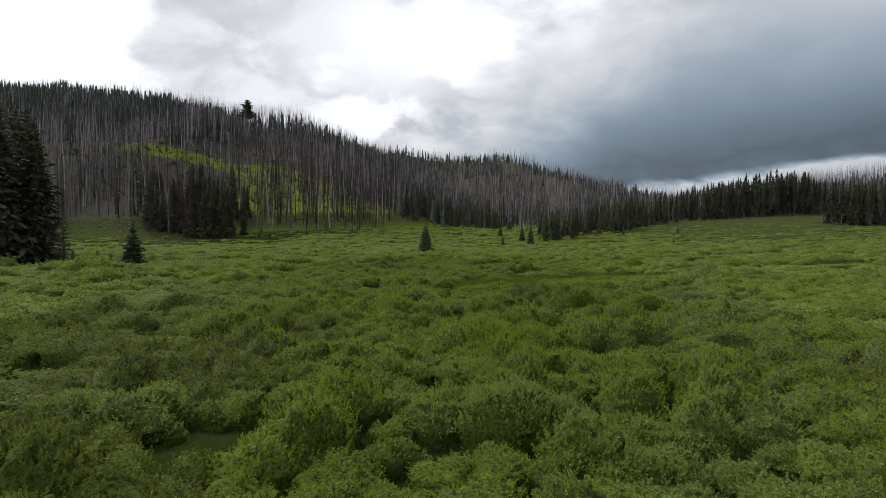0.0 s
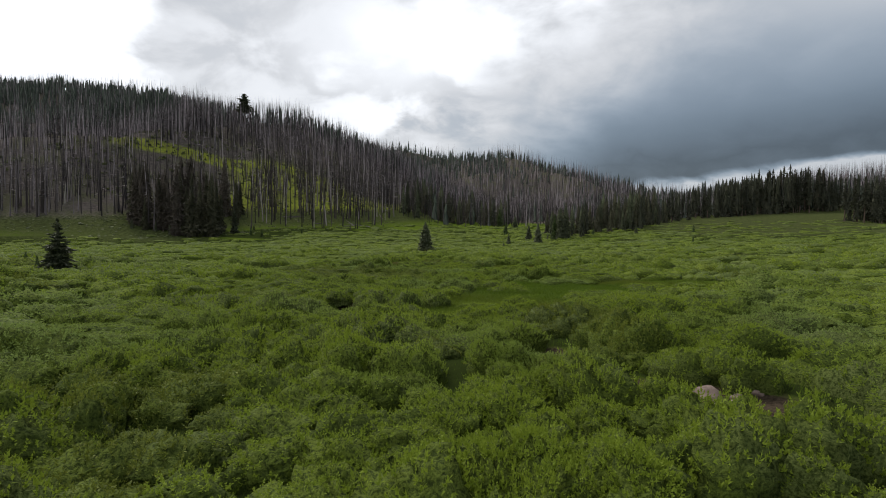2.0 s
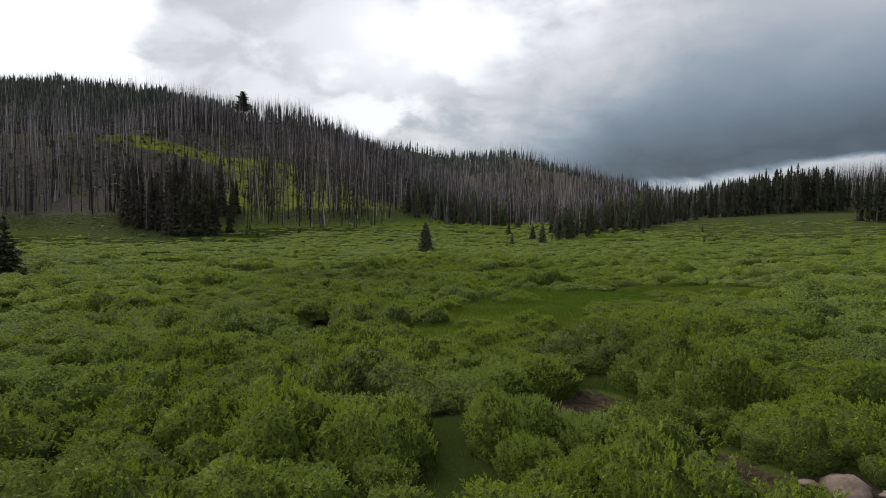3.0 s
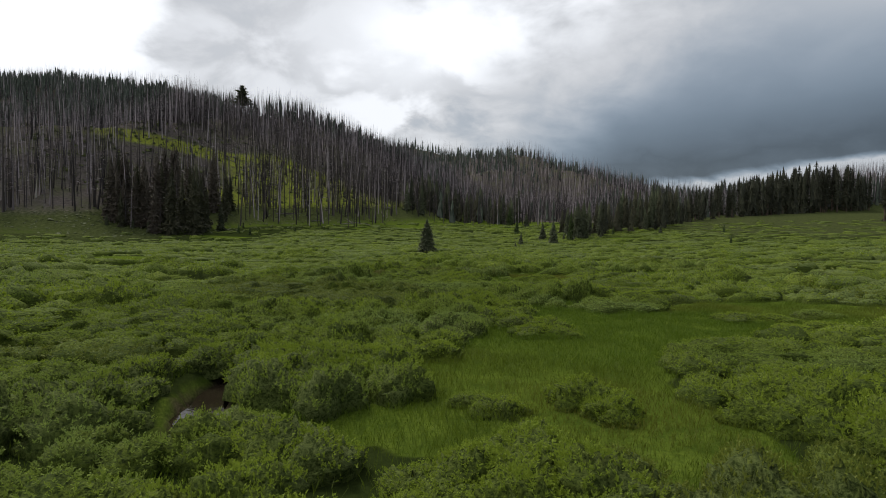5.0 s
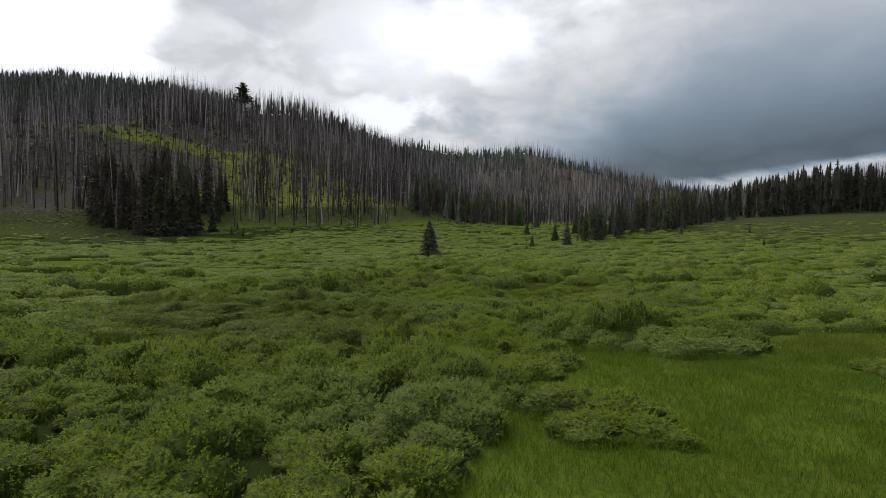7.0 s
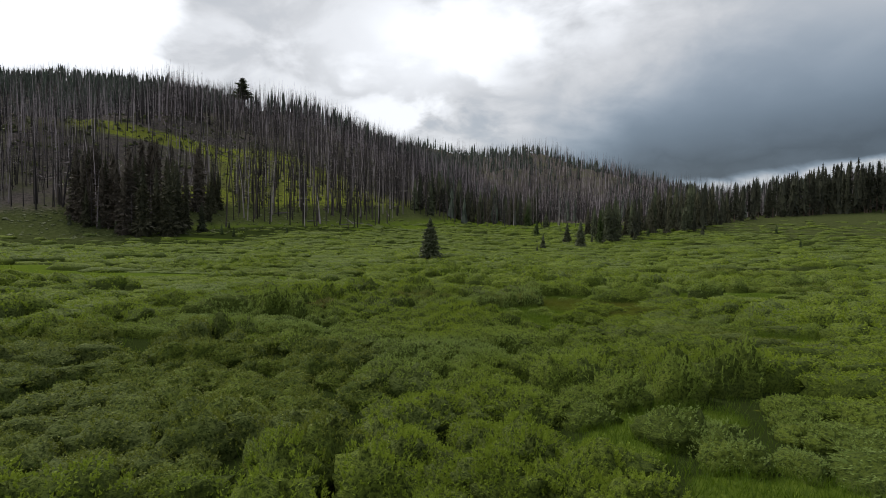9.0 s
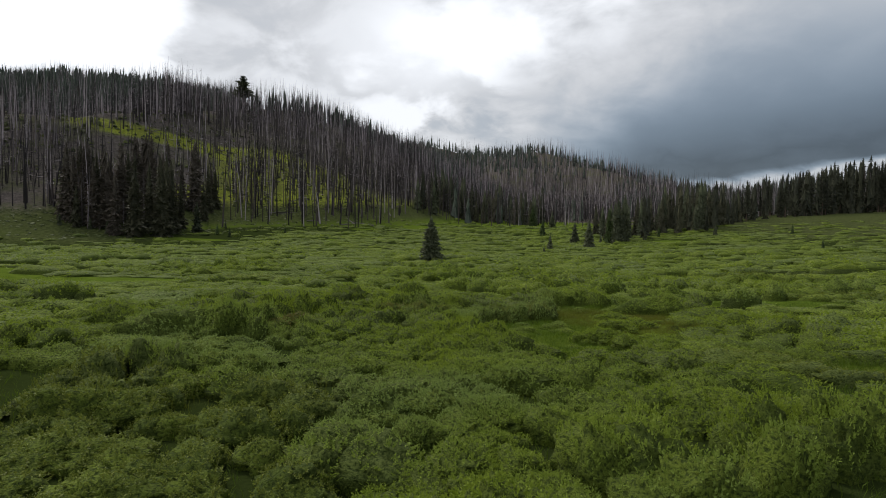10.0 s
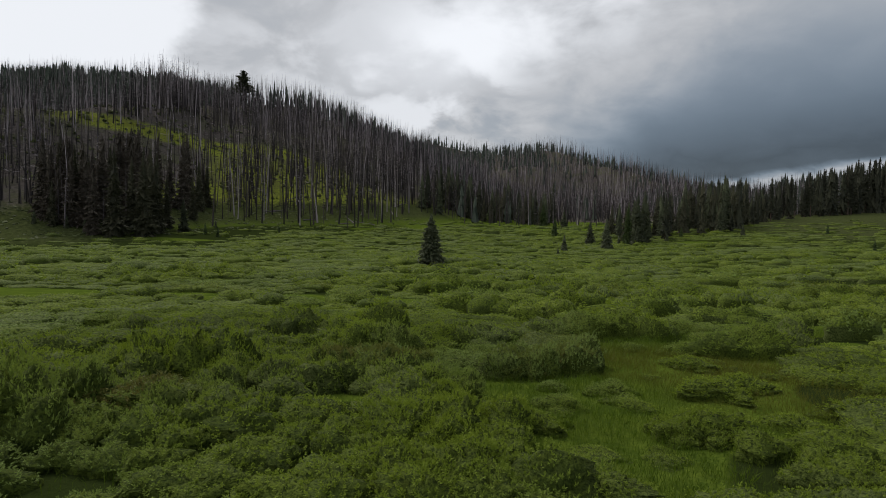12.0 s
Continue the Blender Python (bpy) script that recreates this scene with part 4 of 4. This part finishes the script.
def willow_field():
    q = np.random.default_rng(17)

    def jitter(x0, x1, y0, y1, d):
        gx, gy = np.meshgrid(np.arange(x0, x1, d), np.arange(y0, y1, d * 0.87))
        gx = gx + (np.arange(gx.shape[0]) % 2)[:, None] * d / 2
        return (gx + q.normal(size=gx.shape) * d * 0.24).ravel(), (gy + q.normal(size=gy.shape) * d * 0.24).ravel()

    def zone_of(x, y):
        """0 beside the flight line, 1 further, 2 far, 3 none."""
        off = np.abs(x - 1.0)
        ahead = np.maximum(y - 78, 0)
        near = (off < 9.5) & (y < 96)
        mid = (off < 34) & (y < 130) & (off < 0.85 * y + 6)
        z = np.where(near, 0, np.where(mid, 1, 2))
        return z

    lists = []
    for zone, d in ((0, 1.15), (1, 1.6), (2, 2.4)):
        x, y = jitter(-190 if zone == 2 else -52, 190 if zone == 2 else 54, -34 if zone == 2 else 6, 300 if zone == 2 else 156, d)
        ok = zone_of(x, y) == zone
        ok &= np.abs(x) < np.maximum(0.86 * y + 20, 42)
        x, y = x[ok], y[ok]
        base = meadow(x, y)
        wild = land(x, y) - base
        ok = (open_ground(x, y) < 0.45) & ((wild < 1.2) | ((wild < 6.5) & (q.random(len(x)) < 0.04)))
        ok &= q.random(len(x)) < np.clip((318 - y - 0.15 * np.abs(x)) / 90, 0, 1) * np.where(y > 150, np.clip(1.3 - (x - 40) / 60, 0.4, 1), 1)
        ok &= ~((x < -52) & (y > 186 + 0.25 * (x + 52)) & (q.random(len(x)) < 0.85))
        ok &= ~((np.hypot(x + 4.2, y - 155.5) < 3.2) | (np.hypot(x + 31.5, y - 64.0) < 1.6))
        border, _ = mounds(x, y)
        tight = np.where(zone == 0, 0.2, 0.26) * np.clip(vnoise(x, y, 13) * 1.6, 0.2, 1) * np.where((x < 3) & ((y < 42) | (y > 60)), 0.4, 1)
        ok &= (border > tight) | (q.random(len(x)) < 0.28)
        lists.append((x[ok], y[ok], d))

    def sizes(x, y, d):
        border, own = mounds(x, y)
        rise = np.clip((border - 0.05) / 1.8, 0, 1)
        tall = (0.2 + 0.95 * rise ** 0.7) * (0.62 + 0.66 * own) + 0.3 * (vnoise(x, y, 7) - 0.4) + 0.22 * (vnoise(x, y, 2.6) - 0.5)
        tall = 0.85 * np.clip(tall * (0.92 + 0.16 * q.random(len(x))), 0.44, 1.45)
        wide = d * (0.44 + 0.2 * q.random(len(x)) + 0.24 * rise)
        shelf = np.clip((vnoise(x * 0.32, y, 4.2) * 0.65 + vnoise(x * 0.5, y + 90, 2.1) * 0.35 - 0.42) / 0.14, 0, 1)
        far = np.clip((y - 62 + 0.7 * np.abs(x)) / 30, 0, 1)
        tall = tall * (1 - far + far * (0.5 + 0.75 * shelf)) * np.interp(y, (95, 140), (1, 0.85))
        tall = tall * (1 - 0.2 * np.clip(1.5 - np.hypot((x - 8) / 6, (y - 83) / 6), 0, 1)) * (1 - 0.3 * np.clip(1.5 - np.hypot((x + 0.5) / 4, (y - 86.5) / 3.2), 0, 1))
        tall = np.where((np.abs(x - 1) < 19) & (y < 106), np.maximum(tall, 0.4 + 0.18 * own), tall)
        for line in ROWS_TALL:
            tall = np.where(near_line(x, y, line)[0] < 1.3, np.where(y < 80, 0.42, np.where(y < 96, 0.62, 0.8)) + np.where(y < 80, 0.3, 0.5) * q.random(len(x)), tall)
        shrink = np.clip(1.3 - (land(x, y) - meadow(x, y)) / 5, 0.42, 1)
        tall = tall * np.where((x > 70) & (y > 175), 0.5, 1)
        return tall * shrink ** 1.6, wide * np.maximum(shrink, 0.75)

    def dull(x, y):
        """3 for bushes with dull olive leaves, 0 for the green ones."""
        return 3 * ((vnoise(x, y, 8) > 0.8) | ((x < -3.5) & (y < 30) & (vnoise(x, y, 3) > 0.35)))

    # nearest willows, each a thing of its own
    x, y, d = lists[0]
    tall, wide = sizes(x, y, d)
    own = np.abs(x - 2.5) < 6.0
    own &= (y > 13) & (y < 100)
    order = np.flatnonzero(own)
    order = order[np.argsort(np.abs(x[order] - 2.5))][:168]
    rest = np.setdiff1d(np.arange(len(x)), order)
    plainer = [willow(310 + k, 7, 16, 910, 0.088, 0.04, 0.1, 7) for k in range(6)]
    kinds = [willow(300 + k, 9, 20, 2100, 0.08, 0.034, 0.1, 7) for k in range(6)]
    made = []
    for (bv, bf), (sv, sf), _ in kinds:
        root = new("willow_bush")
        part("leaf_mass", mesh_of("leaf_mass", bv, bf, [WILLOW_TWIGS_SHADED], smooth=True), root, "inner twigs and leaves coloured dark for shade")
        part("foliage", mesh_of("foliage", sv, sf, [WILLOW]), root, "leafy green shoots", "stuff")
        made.append(tagged(root, "low mounded green willow bush in the meadow", "bush", "willows"))
    for n, i in enumerate(order):
        k = n % 6
        ob = made[k] if n < 6 else copy_thing(made[k], Matrix())
        ob.matrix_basis = Matrix.LocRotScale((x[i], y[i], float(land(x[i], y[i]))), Euler((0, 0, q.random() * 6.28)), (wide[i], wide[i], tall[i]))
    pieces = []
    for k, (b, s, _) in enumerate(plainer):
        i = rest[k::6]
        p, turn = np.stack([x[i], y[i], land(x[i], y[i])], 1), q.random(len(i)) * 6.28
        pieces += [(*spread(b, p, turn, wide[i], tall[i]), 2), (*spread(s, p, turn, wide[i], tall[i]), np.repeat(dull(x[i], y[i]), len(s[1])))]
    v, f, m = gather(pieces)
    tagged(new("willow_thicket", mesh_of("willow_thicket", v, f, [WILLOW, WILLOW_SHADED, WILLOW_TWIGS_SHADED, WILLOW_RED], m, smooth=True)), "dense low green willows beside the open line", "bushes", kind="stuff")
    for zone, name, label, spec in ((1, "willow_thicket", "low green willow thicket spreading over the meadow", (4, 10, 100, 0.15, 0.08, 0.07, 3)), (2, "willow_thicket", "distant low willow scrub across the valley floor", (3, 8, 12, 0.25, 0.14, 0.08, 2))):
        x, y, d = lists[zone]
        tall, wide = sizes(x, y, d)
        pieces = []
        close = (np.abs(x - 1.0) < 17) & (y < 104)
        sets = [(willow(400 + 10 * zone + k, *spec), np.flatnonzero(~close)[k::4]) for k in range(4)]
        sets += [(willow(450 + k, 5, 14, 840, 0.082, 0.038, 0.1, 6), np.flatnonzero(close)[k::4]) for k in range(4) if zone == 1]
        for n, ((b, s, foot), i) in enumerate(sets):
            p, turn = np.stack([x[i], y[i], land(x[i], y[i])], 1), q.random(len(i)) * 6.28
            pull = 0.85 + 0.75 * q.random(len(i)) ** 1.5
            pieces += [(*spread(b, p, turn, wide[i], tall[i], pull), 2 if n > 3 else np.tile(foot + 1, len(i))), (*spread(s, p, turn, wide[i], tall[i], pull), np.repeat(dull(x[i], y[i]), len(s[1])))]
        v, f, m = gather(pieces)
        tagged(new(name, mesh_of(name, v, f, [WILLOW, WILLOW_SHADED, WILLOW_TWIGS_SHADED, WILLOW_RED], m, smooth=True)), label, "bushes", kind="stuff")
    # single willows standing in the open patches
    for n, (x, y, w, h) in enumerate([(-3.0, 48.2, 0.8, 0.9), (-2.2, 47.6, 0.8, 0.8), (-1.6, 47.0, 0.9, 0.75), (-0.8, 48.2, 0.95, 0.8), (-2.2, 48.7, 1.1, 1.05), (-3.4, 49.0, 1.1, 1.1), (-0.8, 50.0, 0.9, 0.85), (-6.7, 46.0, 0.7, 0.85), (-6.8, 48.2, 0.8, 0.9), (-5.7, 50.2, 0.7, 0.8), (-3.9, 50.6, 0.8, 0.9), (2.6, 45.6, 0.6, 0.55), (2.0, 46.3, 0.45, 0.4), (4.6, 46.3, 0.75, 0.75), (5.1, 45.4, 0.7, 0.65),
                                      (5.0, 56.4, 0.9, 0.55), (5.9, 56.2, 0.8, 0.5), (4.4, 56.6, 0.7, 0.45), (4.5, 57.8, 0.85, 0.75), (5.5, 57.3, 0.9, 0.7), (4.9, 56.6, 0.8, 0.6), (17.0, 64.6, 1.2, 0.55), (18.8, 64.4, 1.0, 0.5), (17.6, 60.9, 1.1, 0.5), (19.4, 61.3, 1.0, 0.5), (21.5, 65.5, 1.0, 0.5),
                                      (7.4, 86.4, 0.7, 0.7), (8.2, 86.7, 0.8, 0.65), (4.2, 86.6, 0.6, 0.5), (5.0, 88.6, 0.6, 0.45), (9.6, 90.4, 0.9, 0.6), (10.6, 90.8, 0.8, 0.55), (6.6, 90.3, 0.7, 0.4), (11.4, 97.2, 0.9, 0.6), (10.4, 94.4, 0.8, 0.5)]):
        for k, (away, size) in enumerate([(0.0, 1.0), (0.75, 0.62), (0.8, 0.5)][: 1 if x < -3 and y < 52 else 3]):
            a = 2.4 * n + 2.5 * k
            bx, by = x + away * w * math.cos(a), y + away * w * math.sin(a)
            root = copy_thing(made[(n + k) % 6], Matrix())
            root.matrix_basis = Matrix.LocRotScale((bx, by, float(land(bx, by)) - 0.03), Euler((0, 0, n * 2.1 + k)), (w * size * (1.3 - 0.18 * (n % 3)), w * size, h * size * 0.9))
    # and low ones dotted over the glade
    for n in range(34):
        x, y = 3 + 10 * q.random(), 84 + 16 * q.random()
        if grassland(np.array([x]), np.array([y]))[0] > 0.9:
            root, w = copy_thing(made[n % 6], Matrix()), 0.35 + 0.35 * q.random()
            root.matrix_basis = Matrix.LocRotScale((x, y, float(land(x, y)) - 0.05), Euler((0, 0, n * 2.1)), (w, w, w * (0.32 + 0.25 * q.random())))
    # a few russet bushes and a bare dark one
    for n, (x, y, w, h) in enumerate([(-1.6, 91.2, 1.0, 1.0), (-0.4, 91.3, 1.0, 1.05), (0.7, 91.5, 1.0, 1.05), (3.6, 92.3, 1.0, 0.95), (4.7, 92.9, 1.0, 0.9), (5.8, 93.6, 1.0, 0.95), (-2.4, 101.3, 1.0, 0.9), (-5.0, 86.5, 1.2, 0.8), (-6.6, 85.6, 1.2, 0.7)]):
        (bv, bf), (sv, sf), _ = kinds[n % 6]
        root = new("willow_bush")
        part("leaf_mass", mesh_of("leaf_mass", bv, bf, [WILLOW_TWIGS_SHADED], smooth=True), root, "inner twigs and leaves coloured dark for shade")
        part("foliage", mesh_of("foliage", sv, sf, [WILLOW_TWIGS_SHADED if n == 6 else RUSSET]), root, "russet leafy shoots", "stuff")
        tagged(root, "russet-tinged willow bush among greener ones", "bush", "willows")
        root.matrix_basis = Matrix.LocRotScale((x, y, float(land(x, y))), Euler((0, 0, n * 1.3)), (w, w, h))


willow_field()


def sedge_grass():
    """Grass in the open patches."""
    q = np.random.default_rng(23)
    n = 1200000
    x, y = -16 + 60 * q.random(n), 12 + 92 * q.random(n)
    near = np.clip(1.2 - np.maximum(np.abs(x - 3) - 8, 0) / 25, 0.15, 1)
    o = grassland(x, y)
    d = creek_edge(x, y)
    o = np.maximum(o, np.clip(2.2 - d, 0, 1) * (d > 1.05))
    wet = pit(x, y)
    o = np.maximum(o, (wet > 0.01) & (q.random(n) < 0.7 - wet))
    o = np.maximum(o, (q.random(n) < np.where((y > 76) & (np.abs(x - 8) < 6), 0.4, 0.13)) & (d > 0.9) & (np.abs(x - 1) < 17))
    keep = (o > 0.05) & (d > 0.75) & (q.random(n) < near) & (wet < 0.6)
    x, y = x[keep], y[keep]
    roots = np.stack([x, y, land(x, y) - 0.02], 1)
    ways = np.stack([q.normal(size=len(x)) * 0.3, q.normal(size=len(x)) * 0.3, np.ones(len(x))], 1)
    L = (0.1 + 0.3 * vnoise(x, y, 2.0) + 0.28 * vnoise(x, y, 0.8) ** 2) * (0.5 + 0.55 * q.random(len(x)))
    v, f = blades(roots, ways, L, 0.007 + 0.009 * q.random(len(x)), q, 0.5)
    tagged(new("sedge_grass", mesh_of("sedge_grass", v, f, [SEDGE])), "bright green sedge grass in the open patches", "grass", kind="stuff")


def boulder(name, x, y, size, flat, mat, label, seed, sink=0.25):
    q = np.random.default_rng(seed)
    bm = bmesh.new()
    bmesh.ops.create_icosphere(bm, subdivisions=3, radius=1.0)
    shift = Vector(q.random(3) * 40)
    for v in bm.verts:
        p = v.co.copy()
        k = 1 + 0.45 * noise.noise(p * 1.0 + shift) - 0.3 * abs(noise.noise(p * 1.7 + shift)) + 0.1 * noise.noise(p * 4 + shift)
        v.co = Vector((p.x * 1.15, p.y * 0.9, p.z * flat)) * k
    me = bpy.data.meshes.new(name)
    bm.to_mesh(me)
    bm.free()
    me.materials.append(mat)
    for f in me.polygons:
        f.use_smooth = True
    ob = new(name, me)
    ob.matrix_basis = Matrix.LocRotScale((x, y, float(land(x, y)) + size * flat * (0.5 - 2 * sink) * 0.5), Euler((0, 0, q.random() * 6)), (size, size, size))
    return tagged(ob, label, "rock", "rocks in the bare hollow" if mat is GRANITE else "pale rocks")


sedge_grass()
for k, (x, y, s, fl) in enumerate([(8.0, 30.75, 0.36, 0.85), (8.75, 30.6, 0.24, 0.55), (8.45, 29.8, 0.36, 0.6), (8.55, 28.85, 0.2, 0.6), (9.5, 30.9, 0.3, 0.5), (7.55, 31.1, 0.16, 0.5)]):
    boulder("boulder", x, y, s, fl, GRANITE, "rounded pink granite boulder on bare wet ground", 500 + k)
for k, (x, y, s, fl) in enumerate([(7.9, 29.75, 0.2, 0.65), (7.15, 29.8, 0.19, 0.5), (8.6, 46.9, 0.15, 0.6)]):
    boulder("rock", x, y, s, fl, PALE_ROCK, "small pale grey rock lying in the grass", 520 + k)


def hillside_debris():
    """Fallen trunks and pale rocks on the burnt slope."""
    q = np.random.default_rng(31)
    v, f = trunk(9, 0.2, 6, (0.01, 0.0), None, 2)
    log_mesh = mesh_of("fallen_log", v, f, [SNAG], smooth=True)
    for k in range(46):
        x, y = -150 + 125 * q.random(), 252 + 90 * q.random()
        a = q.random() * math.pi
        e = 3.0
        dz = float(land(x + e * math.cos(a), y + e * math.sin(a)) - land(x, y)) / e
        ob = tagged(new("fallen_log", log_mesh), "bleached fallen trunk lying on the burnt slope", "log", "fallen logs")
        way = Vector((math.cos(a), math.sin(a), dz)).normalized()
        ob.matrix_basis = Matrix.Translation((x, y, float(land(x, y)) + 0.15)) @ way.to_track_quat("Z", "Y").to_matrix().to_4x4() @ Matrix.Diagonal((1, 1, 0.6 + 0.7 * q.random(), 1))
    for k in range(14):
        x, y = -130 + 100 * q.random(), 285 + 60 * q.random()
        boulder("rock", x, y, 0.35 + 0.4 * q.random(), 0.5, PALE_ROCK, "pale rock outcrop on the grassy slope", 600 + k)


def hillside_scrub():
    """Low shrubs on the burnt face and dull tufts along its foot."""
    q = np.random.default_rng(41)
    pieces = []
    for k in range(4):
        body, tips, _ = willow(700 + k, 2, 6, 16, 0.35, 0.16, 0.12, 2)
        n = 520
        x, y = -165 + 140 * q.random(n), 225 + 120 * q.random(n)
        ok = (land(x, y) - meadow(x, y) > 6) & (q.random(n) < 0.35 + vnoise(x, y, 12))
        x, y = x[ok], y[ok]
        at, turn, w = np.stack([x, y, land(x, y)], 1), q.random(len(x)) * 6.28, 0.35 + 0.8 * q.random(len(x)) ** 2
        h = w * (0.5 + 0.7 * q.random(len(x)))
        pieces += [(*spread(body, at, turn, w, h), 0), (*spread(tips, at, turn, w, h), 0)]
        n = 700
        x, y = -175 + 165 * q.random(n), 188 + 90 * q.random(n)
        over = land(x, y) - meadow(x, y)
        ok = (over > 0.8) & (over < 8)
        x, y = x[ok], y[ok]
        at, turn, w = np.stack([x, y, land(x, y) - 0.03], 1), q.random(len(x)) * 6.28, 0.25 + 0.45 * q.random(len(x))
        h = 0.12 + 0.16 * q.random(len(x))
        pieces += [(*spread(body, at, turn, w, h), 1), (*spread(tips, at, turn, w, h), 1)]
    v, f, m = gather(pieces)
    tagged(new("hillside_scrub", mesh_of("hillside_scrub", v, f, [SCRUB, TUFT], m)), "low dark shrubs and grey-green tufts scattered over the burnt slope", "shrubs", kind="stuff")


hillside_debris()
hillside_scrub()
